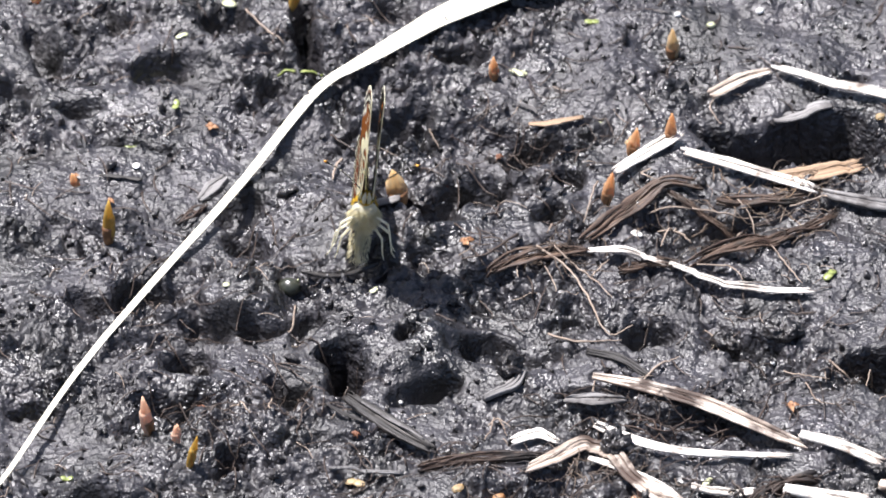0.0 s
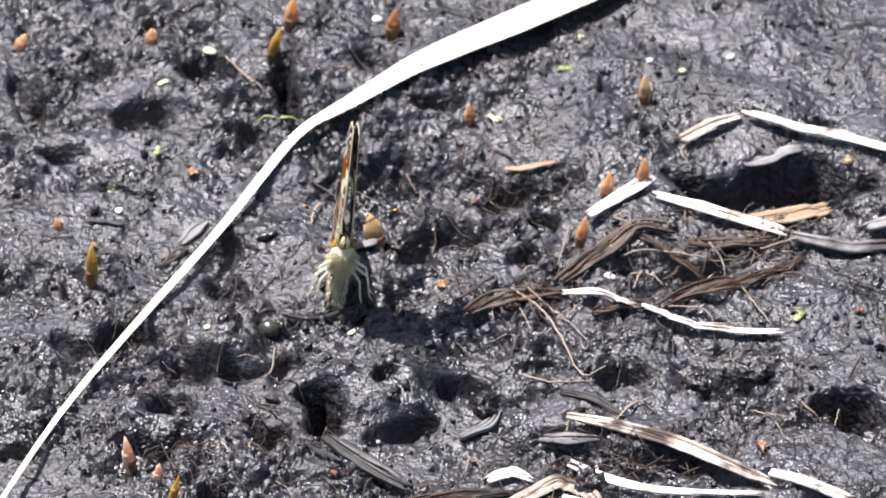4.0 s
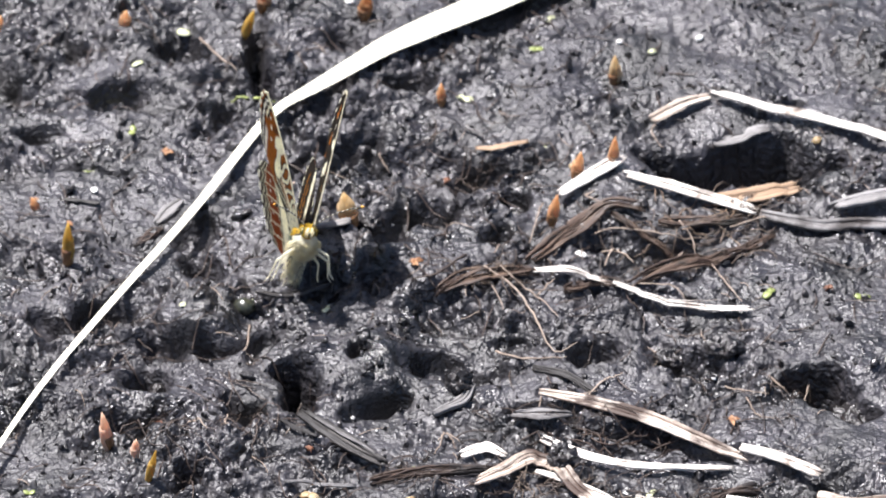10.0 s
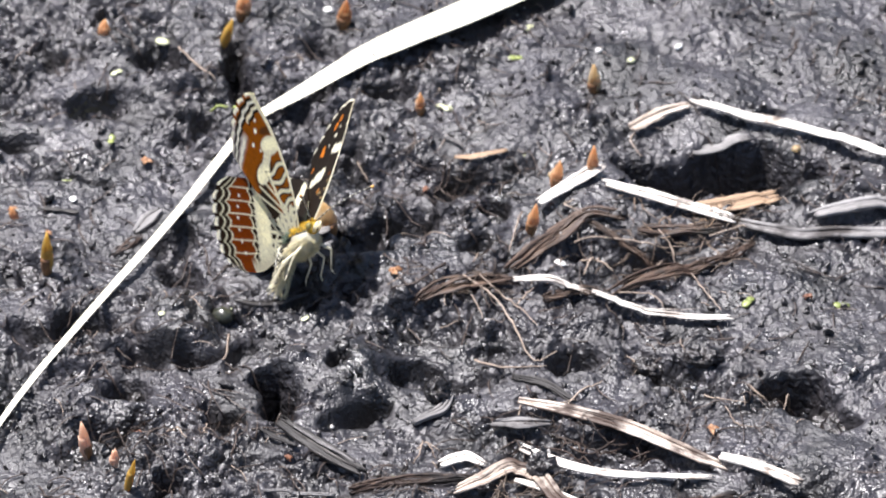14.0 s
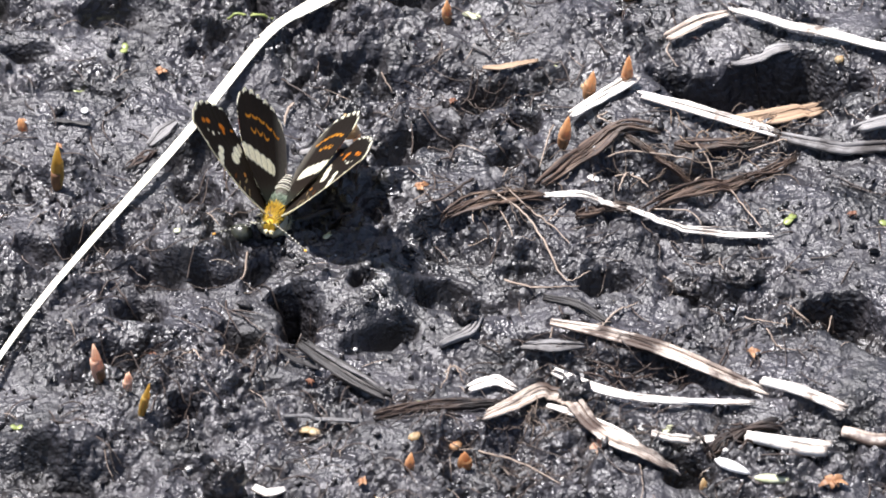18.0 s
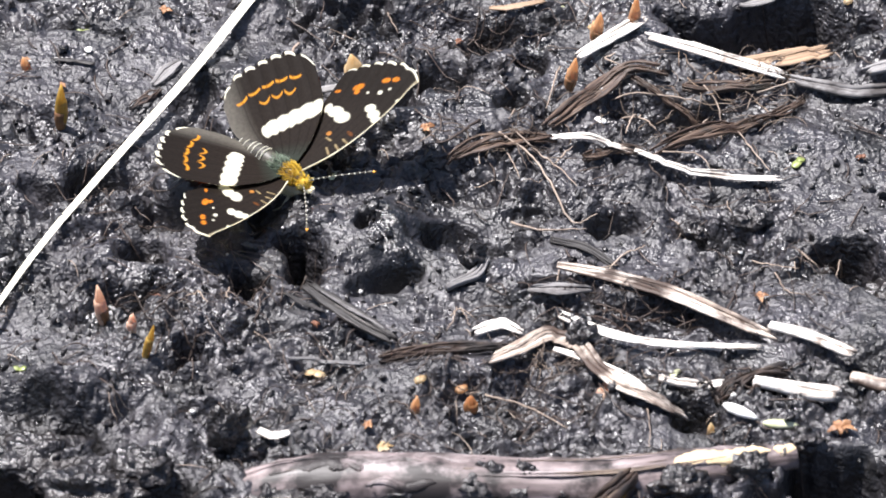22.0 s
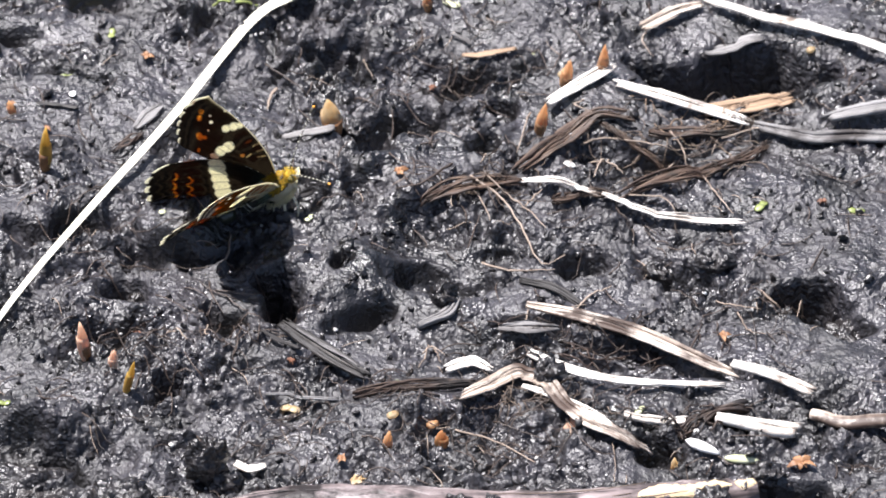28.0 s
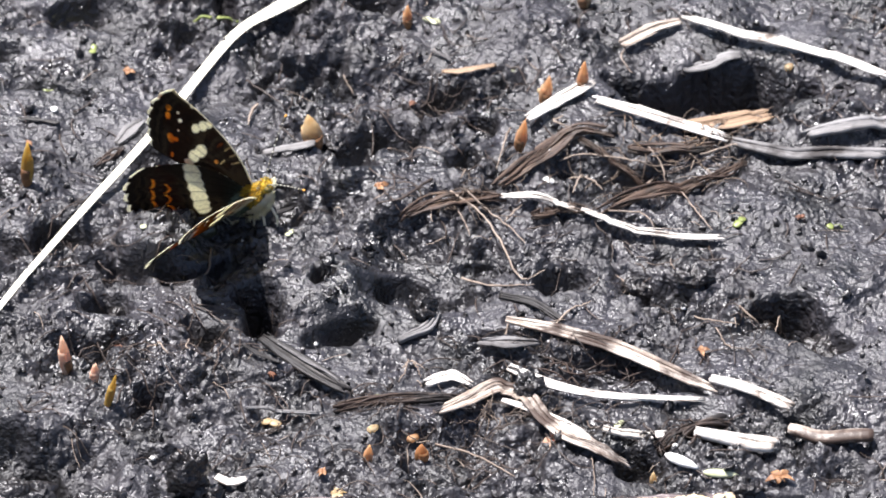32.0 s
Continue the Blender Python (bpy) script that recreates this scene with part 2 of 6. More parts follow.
def merge(shapes):
    v, f, u = [], [], []
    for a, b, c in shapes:
        n = len(v)
        v += list(a)
        f += [tuple(i + n for i in face) for face in b]
        u += list(c)
    return v, f, u


def moved(shape, m):
    return [tuple(m @ Vector(p)) for p in shape[0]], shape[1], shape[2]


def smooth_line(points, steps):
    """A Catmull-Rom line through the points."""
    p = np.asarray(points, float)
    p = np.vstack([2 * p[0] - p[1], p, 2 * p[-1] - p[-2]])
    out = []
    for k in range(1, len(p) - 2):
        for s in np.linspace(0, 1, steps, endpoint=False):
            a, b, c, d = p[k - 1], p[k], p[k + 1], p[k + 2]
            out.append(0.5 * (2 * b + (c - a) * s + (2 * a - 5 * b + 4 * c - d) * s * s + (3 * b - a - 3 * c + d) * s**3))
    out.append(p[-2])
    return np.array(out)


def along(values, n):
    v = np.atleast_1d(np.asarray(values, float))
    return np.interp(np.linspace(0, 1, n), np.linspace(0, 1, len(v)), v) if len(v) > 1 else np.full(n, v[0])


def sweep(line, width, thick, sides=8, fold=0.0, twist=0.0, rough=0.0, rng=None, up=(0, 0, 1)):
    """A tube of flattened section along a line; fold bends it into a gutter, rough frays its surface."""
    line = np.asarray(line, float)
    n = len(line)
    w, t, tw = along(width, n), along(thick, n), along(twist, n)
    tang = np.gradient(line, axis=0)
    tang /= np.linalg.norm(tang, axis=1)[:, None] + 1e-9
    run = np.r_[0, np.cumsum(np.linalg.norm(np.diff(line, axis=0), axis=1))]
    verts, faces, uv = [], [], []
    for k in range(n):
        side = np.cross(tang[k], up)
        side /= np.linalg.norm(side) + 1e-9
        nor = np.cross(side, tang[k])
        ca, sa = math.cos(tw[k]), math.sin(tw[k])
        side, nor = side * ca + nor * sa, nor * ca - side * sa
        for j in range(sides):
            a = 2 * math.pi * j / sides
            ex = 1 + (rng.uniform(-rough, rough) if rng else 0)
            s, h = math.cos(a) * w[k] / 2 * ex, math.sin(a) * t[k] / 2 * ex + fold * abs(math.cos(a)) * w[k] / 2
            verts.append(tuple(line[k] + side * s + nor * h))
            uv.append((run[k] * 0.1, j / sides))
    for k in range(n - 1):
        for j in range(sides):
            i = (j + 1) % sides
            faces.append((k * sides + j, k * sides + i, (k + 1) * sides + i, (k + 1) * sides + j))
    faces.append(tuple(range(sides - 1, -1, -1)))
    faces.append(tuple((n - 1) * sides + j for j in range(sides)))
    return verts, faces, uv


def lump(rx, ry, rz, seed, rough=0.2, rings=9, segs=12, freq=1.6):
    """A closed uneven lump."""
    verts, faces, uv = [], [], []
    off = Vector((seed * 7.13, seed * 3.7, seed * 1.9))
    for i in range(rings + 1):
        th = math.pi * i / rings
        for j in range(segs):
            ph = 2 * math.pi * j / segs
            d = Vector((math.sin(th) * math.cos(ph), math.sin(th) * math.sin(ph), math.cos(th)))
            r = 1 + rough * (noise.noise(d * freq + off) * 1.4 + noise.noise(d * freq * 2.7 + off) * 0.7)
            verts.append((d.x * rx * r, d.y * ry * r, d.z * rz * r))
            uv.append((i / rings, j / segs))
    for i in range(rings):
        for j in range(segs):
            k = (j + 1) % segs
            faces.append((i * segs + j, (i + 1) * segs + j, (i + 1) * segs + k, i * segs + k))
    return verts, faces, uv


# ---- the ground ----
# terrain
TURNED = (2, 4, 8, 9, 10, 11, 12, 14, 21, 22, 23, 24)


def lattice(ix, iy, seed):
    h = (ix.astype(np.int64) * 374761393 + iy.astype(np.int64) * 668265263 + seed * 974634777) & 0xFFFFFFFF
    h = ((h ^ (h >> 13)) * 1274126177) & 0xFFFFFFFF
    return ((h ^ (h >> 16)) & 0xFFFF) / 32767.5 - 1.0


def wave(x, y, seed):
    """Smooth noise from -1 to 1."""
    if seed in TURNED:
        c, d = math.cos(seed * 1.3), math.sin(seed * 1.3)
        x, y = x * c - y * d, x * d + y * c
    ix, iy = np.floor(x), np.floor(y)
    u, v = x - ix, y - iy
    u, v = u * u * u * (u * (6 * u - 15) + 10), v * v * v * (v * (6 * v - 15) + 10)
    a, b = lattice(ix, iy, seed), lattice(ix + 1, iy, seed)
    c, d = lattice(ix, iy + 1, seed), lattice(ix + 1, iy + 1, seed)
    return (a * (1 - u) + b * u) * (1 - v) + (c * (1 - u) + d * u) * v


# hollows and mounds: place, half width, half depth, turn in degrees, drop (negative: a mound)
HOLLOWS = [
    (42.1, 18.2, 11.0, 4.0, -3, 13.0), (31.1, 16.8, 3.0, 3.0, 0, 2.0), (-0.2, 17.1, 8.0, 5.0, 0, 3.0), (4.6, -17.2, 7.5, 5.0, 0, 1.4),
    (2.8, -24.5, 6.0, 2.8, 0, 3.5), (-17.2, -28.0, 3.0, 3.2, -12, 4.5), (-30.0, -18.7, 4.2, 1.9, -12, 2.6), (-30.9, -12.4, 4.6, 4.6, 0, -1.3),
    (-22.4, -19.9, 2.2, 4.0, 0, 1.5), (-37.5, -26.3, 2.4, 2.0, 0, 3.4),
]
HOLLOWS += [
    (-9.9, -22.2, 1.4, 1.6, -40, 1.8), (-6.0, -32.0, 4.2, 1.5, 22, 2.4), (-25.6, -34.4, 2.0, 3.4, 0, 2.6), (-23.8, 39.0, 1.7, 9.5, 0, 3.6),
    (-33.8, 42.1, 3.0, 2.8, 0, 2.4), (-39.5, 30.3, 6.5, 3.2, 0, 2.2), (50.0, -27.3, 4.6, 3.4, 0, 3.6), (30.7, -22.3, 5.0, 2.6, 0, 2.6),
    (31.5, -1.4, 11.0, 5.0, 8, 2.0), (47.5, 30.1, 1.4, 1.5, 0, 2.4),
]
HOLLOWS += [
    (-3.3, 33.7, 2.2, 2.0, 0, 1.8), (-42.7, -13.5, 4.5, 2.8, 0, 2.0), (-6.1, -4.6, 3.6, 2.2, 0, 1.2), (-31.5, -2.6, 3.0, 3.0, 0, 2.0),
    (-35.9, -18.6, 2.6, 3.4, 0, 1.8), (-49.3, -15.1, 3.4, 2.2, 0, 1.6), (-10.5, 20.7, 4.0, 3.2, 0, 2.0), (26.4, -37.5, 9.0, 1.8, -10, 2.2),
    (-51.2, -69.8, 9.0, 4.0, 0, 9.0), (-36.9, -74.8, 6.0, 5.0, 0, 8.0), (-45.4, -59.7, 13.0, 6.0, -15, -4.4),
]
HOLLOWS += [
    (-44.2, -53.6, 8.0, 3.0, -15, -2.0), (47.8, -67.8, 4.6, 5.0, 0, 7.0), (40.9, -71.6, 3.6, 4.0, 0, 4.0), (-18.6, -74.2, 8.0, 3.2, 0, 4.0),
    (-31.3, -44.8, 2.2, 2.0, 0, 2.6), (7.2, -55.5, 9.0, 5.0, 0, 2.4), (24.7, -41.0, 8.0, 2.0, -10, 1.8), (36.4, -41.0, 5.0, 1.6, -20, 2.4),
    (11.1, -73.7, 10.0, 3.0, 0, 2.5), (30.4, -58.5, 3.0, 2.2, 0, 2.0),
]
HOLLOWS += [
    (-6.2, 4.7, 2.6, 3.2, 0, 2.2), (-14.9, -5.7, 3.0, 2.6, 0, 1.6), (1.9, -13.4, 4.0, 4.0, 0, 1.2), (-18.9, -31.3, 3.0, 2.6, 0, 3.0),
    (-56.9, -35.6, 3.6, 1.8, 0, 1.8), (10.9, 9.4, 2.2, 3.2, 0, 1.6), (-12.9, 35.2, 2.2, 2.4, 0, 1.4), (20.8, -20.8, 4.4, 2.2, 10, 1.6), (6.2, 17.4, 3.4, 2.2, 0, 1.6),
    (52.9, -30.7, 4.5, 3.6, 0, 3.0), (-8.9, -24.6, 9.0, 6.0, 0, -1.4), (-38.9, -35.8, 3.4, 2.4, 0, 1.6), (-32.7, 3.3, 3.4, 3.4, 0, 1.4),
]
HOLLOWS += [
    (-44.2, 31.7, 3.3, 1.8, 0, 1.5), (-52.8, 23.1, 2.2, 2.8, 0, 1.8), (-58.2, 36.5, 1.8, 4.6, 25, 1.6), (-13.0, 44.7, 2.4, 3.2, 0, 1.6), (-28.0, 25.8, 1.9, 2.1, 0, 1.2),
    (-45.8, 14.2, 3.7, 0.9, -8, 1.2), (-10.4, 19.3, 1.8, 2.5, 0, 1.6), (-0.9, 7.2, 3.3, 2.8, 0, 1.6), (7.5, 1.5, 2.5, 2.5, 0, 1.5), (3.2, 12.3, 2.9, 1.6, 0, 1.2),
    (10.9, 18.1, 2.2, 1.8, 0, 1.0), (-51.1, -2.4, 2.6, 2.3, 0, 1.2), (-61.1, 26.4, 2.9, 1.8, 0, 1.3), (-49.9, 44.2, 2.9, 1.8, 0, 1.3), (21.8, 1.5, 3.7, 2.5, 0, 1.3),
    (31.2, -1.4, 3.7, 2.5, 0, 1.4), (-17.9, 18.2, 1.9, 2.1, 0, 1.2), (-49.5, -60.1, 6.6, 5.2, -10, 5.0), (-40.6, -61.1, 5.1, 5.7, -15, 5.0), (-16.9, -28.1, 4.0, 2.8, 0, 2.2), (14.4, -33.7, 4.4, 1.6, -15, 1.8),
]


def height(x, y):
    """The mud's surface, all in millimetres."""
    x, y = np.asarray(x, float), np.asarray(y, float)
    near = np.exp(-(np.maximum(np.hypot(x, y) - 110, 0) / 60) ** 2)
    wx, wy = x + 1.8 * wave(x / 7, y / 7, 1) + 0.5 * wave(x / 2, y / 2, 2), y + 1.8 * wave(x / 7, y / 7, 3) + 0.5 * wave(x / 2, y / 2, 4)
    h = 0.9 * wave(x / 19, y / 19, 5) + 1.0 * wave(wx / 8, wy / 7, 6)
    tx, ty = x + 0.9 * wave(x / 1.9, y / 1.7, 21) + 0.4 * wave(x / 0.8, y / 0.8, 22), y + 0.9 * wave(x / 1.9, y / 1.7, 23) + 0.4 * wave(x / 0.8, y / 0.8, 24)
    lumps = 1.2 * (np.abs(wave(wx / 5.2, wy / 3.6, 7)) - 0.4) + 0.8 * (np.abs(wave(wx / 2.8, wy / 2.0, 8)) - 0.4)
    torn = 0.62 * (0.5 - np.abs(wave(tx / 1.9, ty / 1.2, 9))) + 0.42 * wave(tx / 1.0, ty / 0.75, 14) + 0.28 * wave(tx / 0.6, ty / 0.55, 10)
    calm = 0.15 + 0.85 * np.clip(1.8 * wave(wx / 13, wy / 9, 13) + 0.9 * wave(x / 5, y / 4, 15) + 0.5, 0, 1)
    calm = calm * (1 - 0.75 * np.exp(-((x - 44) / 30) ** 2 - ((y - 42) / 20) ** 2)) + 0.5 * np.exp(-((x + 14) / 17) ** 2 - ((y - 34) / 15) ** 2)
    h = near * h + 9 * wave(x / 900, y / 900, 31) * (1 - near) + near * calm * (1.75 * lumps + 1.4 * torn)
    rough = 0.8 * wave(x / 3.1, y / 3.1, 11) + 0.45 * wave(x / 1.4, y / 1.4, 12)
    for cx, cy, rx, ry, turn, drop in HOLLOWS:
        c, s = math.cos(math.radians(turn)), math.sin(math.radians(turn))
        dx, dy = wx - cx, wy - cy - 0.8
        q = ((dx * c + dy * s) / rx) ** 2 + ((dy * c - dx * s) / ry) ** 2
        h = h - (2.3 if rx < 5 and drop > 0 else 1.2) * drop * np.exp(-np.minimum(np.maximum(q * (1 + 0.4 * rough), 0), 9) ** 2.2)
    return h


# end terrain
def z_at(x, y):
    return float(height(x, y))


def spread(low, high, step, far):
    """Even lines from low to high, then ever wider out to far."""
    mid = list(np.arange(low, high, step))
    out, gap = [], step
    while (out[-1] if out else 0) < far:
        gap *= 1.28
        out.append((out[-1] if out else 0) + gap)
    return np.array([low - o for o in reversed(out)] + mid + [mid[-1] + o for o in out])


def build_ground():
    xs, ys = spread(-74, 74, 0.29, 60000), spread(-88, 66, 0.29, 60000)
    gx, gy = np.meshgrid(xs, ys)
    gz = height(gx.ravel(), gy.ravel())
    co = np.stack([gx.ravel(), gy.ravel(), gz], 1) * MM
    nx, ny = len(xs), len(ys)
    a = (np.arange(ny - 1)[:, None] * nx + np.arange(nx - 1)[None]).ravel()
    quads = np.stack([a, a + 1, a + nx + 1, a + nx], 1)
    me = bpy.data.meshes.new("ground")
    me.vertices.add(len(co))
    me.vertices.foreach_set("co", co.ravel())
    me.loops.add(quads.size)
    me.loops.foreach_set("vertex_index", quads.ravel().astype(np.int32))
    me.polygons.add(len(quads))
    me.polygons.foreach_set("loop_start", (np.arange(len(quads)) * 4).astype(np.int32))
    me.polygons.foreach_set("use_smooth", np.ones(len(quads), dtype=bool))
    me.materials.append(MUD)
    me.update(calc_edges=True)
    tagged(new("ground", me), "wet black peaty mud with hollows and crumbs", "ground", kind="structure")


build_ground()


# ---- plant litter ----
def draped(points, lift, steps=6):
    """A smooth line laid over the mud, held up by what it crosses; returns its base and the line relative to it."""
    flat = smooth_line([p[:2] for p in points], steps)
    z = height(flat[:, 0], flat[:, 1])
    k = 5
    pad = np.pad(z, k, mode="edge")
    soft = np.array([0.5 * pad[i:i + 2 * k + 1].mean() + 0.5 * pad[i:i + 2 * k + 1].max() for i in range(len(z))])
    line = np.column_stack([flat, soft + lift])
    base = line[0].copy()
    return tuple(base), line - base


def straw(name, points, width, thick, mat, label, category="straw", lift=0.3, fold=0.25, twist=0.0, strands=0, seed=1, group="pieces of straw", strips=3, flat=False, taper=0.3):
    """A piece of straw: strips that lie side by side, torn off at uneven ends, with loose fibres."""
    rng = random.Random(seed)
    base, line = draped(points, lift, 8)
    n = len(line)
    if flat:
        fit = np.polyfit(np.arange(n), line[:, 2], 1)
        line[:, 2] = np.polyval(fit, np.arange(n)) + 0.5 * np.max(line[:, 2] - np.polyval(fit, np.arange(n)))
    w = along(width, n)
    fray = 0.22 if mat == BROWN else 0.04 if name == "reed_piece" else 0.16 if mat == LEAF else 0.12
    ragged = 0.4 if mat == BROWN else 0.34 if mat == LEAF else 0.03 if name == "reed_piece" else 0.3 if mat == BLACK else 0.14
    thick = thick * 0.55 if mat == BLACK else thick
    ob = thing(name, base, label, category, group)
    tang = np.gradient(line, axis=0)
    side = np.column_stack([tang[:, 1], -tang[:, 0], 0 * tang[:, 0]])
    side /= np.linalg.norm(side, axis=1)[:, None] + 1e-9
    shares = np.array([rng.uniform(0.7, 1.3) for _ in range(strips)])
    shares /= shares.sum()
    edge = -0.5
    for k in range(strips):
        mid = edge + shares[k] / 2
        edge += shares[k]
        a, b = (rng.randrange(0, max(1, n // 9)), n - rng.randrange(0, max(1, n // 9))) if strips > 1 else (0, n)
        wave_z = 0.12 * thick * np.sin(np.linspace(0, rng.uniform(3, 9), n) + rng.uniform(0, 6))
        cut = line + side * (w * mid)[:, None] + np.column_stack([0 * w, 0 * w, wave_z + fold * np.abs(mid) * w + rng.uniform(-0.1, 0.1)])
        ww = w * shares[k] * 1.12 * np.convolve(np.pad([1 + 1.6 * rng.uniform(-ragged, ragged) for _ in range(n)], 1, mode="edge"), (0.25, 0.5, 0.25), mode="valid")
        if mat == BROWN or mat == LEAF:
            cut = cut + np.column_stack([0 * w, 0.35 * np.sin(np.linspace(0, rng.uniform(4, 11), n) + rng.uniform(0, 6)), 0.3 * np.sin(np.linspace(0, rng.uniform(4, 11), n) + rng.uniform(0, 6))])
        ww[a] *= taper
        ww[b - 1] *= taper
        part("strip" if strips > 1 else "stalk", sweep(cut[a:b], ww[a:b], np.clip(along(thick, n), 0.12, None)[a:b], 10, 0.15 if fold else 0.0, twist, fray, rng), mat, ob)
    for k in range(strands):
        a = rng.randrange(0, max(1, n - 10))
        b = min(n, a + rng.randrange(8, 20))
        cut = line[a:b] + side[a:b] * rng.uniform(-0.6, 0.6) * w[0] + np.array([0, 0, rng.uniform(0.1, 0.35)]) + np.outer(np.linspace(0, 1, b - a) ** 2, [rng.uniform(-0.6, 0.6), rng.uniform(-0.9, 0.9), rng.uniform(0, 0.5)])
        part("fibre", sweep(cut, [0.1, 0.2, 0.05], [0.08, 0.14, 0.05], 5, 0, 0, 0.1, rng), mat, ob)
    return ob


def root(points, width, mat, label, lift=0.25, seed=1, category="root", group="fine roots"):
    base, line = draped(points, lift)
    rng = random.Random(seed)
    line = line + np.array([[rng.uniform(-0.08, 0.08) for _ in range(3)] for _ in line])
    return solid("root", sweep(line, [width, width, width * 0.5], [width, width, width * 0.5], 6, 0, 0, 0.12, rng), mat, base, label, category, group)


def grass_blade():
    """The long bleached blade that arches over the mud."""
    line = smooth_line([
        (-61.6, -53.9, 0.1), (-58.2, -45.8, 0.4), (-52.5, -31.9, 0.5), (-44.9, -16.5, 0.5), (-38.5, -3.9, 0.6), (-31.4, 8.6, 0.7), (-24.7, 21.2, 0.9),
        (-20.4, 28.5, 1.0), (-16.2, 32.8, 1.0), (-9.1, 38.5, 1.0), (-2.7, 43.4, 1.0), (6.3, 49.9, 0.9), (16.7, 56.8, 0.8), (29.7, 63.8, 0.7), (45.4, 70.6, 0.2)], 7)
    over = np.pad(np.maximum(height(line[:, 0], line[:, 1]) + 0.75 - line[:, 2], -1.2), 3, mode="edge")
    line[:, 2] += np.array([over[k:k + 7].max() for k in range(len(line))])
    line[:, 2] = np.convolve(np.pad(line[:, 2], 6, mode="edge"), np.ones(13) / 13, mode="valid")
    base = line[0].copy()
    line = line - base
    w = [0.6, 0.7, 0.85, 1.05, 1.2, 1.3, 1.5, 1.75, 2.6, 3.8, 5.4, 6.4, 6.6, 6.2, 4.5]
    ob = thing("grass_blade", base, "long bleached grass blade arching over the mud", "grass blade")
    part("blade", sweep(line, w, [0.2, 0.25, 0.3, 0.3, 0.25], 12, 0.12, [0, 0, 0.1, 0.2, 0.25]), BLADE, ob)
    rib = line + np.array([0, 0, -0.02])
    part("midrib", sweep(rib, [0.25, 0.35, 0.4, 0.5, 0.3], [0.3, 0.36, 0.4, 0.42, 0.3], 6), BLADE, ob)


grass_blade()

W_LABEL = "flat white bleached straw lying on black mud"
B_LABEL = "weathered brown and white streaked straw on mud"
straw("straw", [(16.5, 9.8, 0.6), (20.5, 13.0, 0.6), (25.2, 16.7, 0.6)], [1.3, 1.9, 1.9], 0.35, STRAW, W_LABEL, seed=1, strands=2, lift=0.7, flat=True)
straw("straw", [(25.0, 14.0, 0.6), (31.0, 11.4, 0.6), (36.6, 8.8, 0.6), (43.0, 5.9, 0.6)], [1.2, 1.8, 1.8, 1.6], 0.35, STRAW, W_LABEL, seed=2, strands=3, lift=0.6, flat=True)
straw("straw", [(37.3, 31.0), (42.0, 29.4), (47.3, 27.5), (56.2, 23.6), (65.8, 17.1)], [1.1, 1.3, 1.5, 1.5, 1.3], 0.4, STRAW, W_LABEL, seed=3, strands=3, lift=1.2)
straw("straw", [(29.2, 26.2), (32.8, 29.0), (37.3, 30.7)], [1.6, 2.0, 1.0], 0.4, STREAKED, B_LABEL, seed=4, strands=3, lift=0.8)
straw("straw", [(37.4, 23.7), (41.1, 24.6), (45.3, 25.2)], [1.5, 2.2, 1.4], 0.5, GREYED, "short grey weathered straw beside a dark hollow", seed=5)
straw("straw", [(36.9, 8.5), (43.0, 9.9), (48.7, 12.3)], [2.4, 3.2, 2.2], 0.5, TAN, "tan fibrous strip of rotting straw", seed=6, strands=4)
straw("straw", [(43.2, 5.7), (49.5, 3.4), (56.1, 4.0), (64.5, 4.5)], [1.6, 2.1, 2.2, 2.0], 0.8, GREYED, "grey weathered reed piece half sunk in mud", seed=7, strands=2)
straw("straw", [(52.7, 6.3), (57.3, 7.6), (63.4, 9.8), (68.8, 10.5)], [1.6, 2.4, 2.6, 2.0], 0.7, GREYED, "grey weathered reed piece half sunk in mud", seed=8, strands=2)
straw("straw", [(12.5, -5.0), (16.5, -6.3), (19.5, -7.2), (23.2, -9.3)], [0.9, 1.4, 1.1, 0.7], 0.3, STRAW, "narrow twisted white straw among brown fibres", seed=9, strands=2, lift=0.9)
straw("straw", [(23.3, -9.5), (28.3, -11.4), (33.5, -12.5), (37.9, -13.1), (42.0, -13.2)], [0.8, 1.0, 1.0, 1.0, 0.8], 0.3, STRAW, "narrow twisted white straw among brown fibres", seed=10, strands=2, lift=0.8)
straw("dead_leaf_and_shade", [(12.2, -3.9), (15.9, 0.6), (20.3, 5.1), (23.3, 6.8), (28.0, 6.2)], [1.4, 2.6, 2.8, 2.3, 1.0], 0.4, LEAF, "curled brown strip with frayed edges on mud, dead leaf and once shade under straw", "dead leaf", seed=70, strands=10, lift=0.7, group="dead leaves", strips=5)
straw("dead_leaf_and_shade", [(0.1, -10.1), (4.3, -7.7), (9.0, -5.9), (13.7, -4.9)], [1.0, 2.8, 2.6, 1.0], 0.4, LEAF, "curled brown strip with frayed edges on mud, dead leaf and once shade under straw", "dead leaf", seed=71, strands=10, lift=0.7, group="dead leaves", strips=5)
straw("dead_leaf_and_shade", [(25.4, -10.1), (31.1, -6.6), (36.9, -3.2), (39.3, -1.5)], [1.2, 2.0, 2.1, 1.2], 0.4, LEAF, "curled brown strip with frayed edges on mud, dead leaf and once shade under straw", "dead leaf", seed=72, strands=10, lift=0.7, group="dead leaves", strips=5)
straw("dead_leaf_and_shade", [(38.4, -2.1), (42.8, 0.5), (45.2, 2.8)], [0.8, 1.1, 0.5], 0.4, LEAF, "curled brown strip with frayed edges on mud, dead leaf and once shade under straw", "dead leaf", seed=73, strands=10, lift=0.7, group="dead leaves", strips=5)
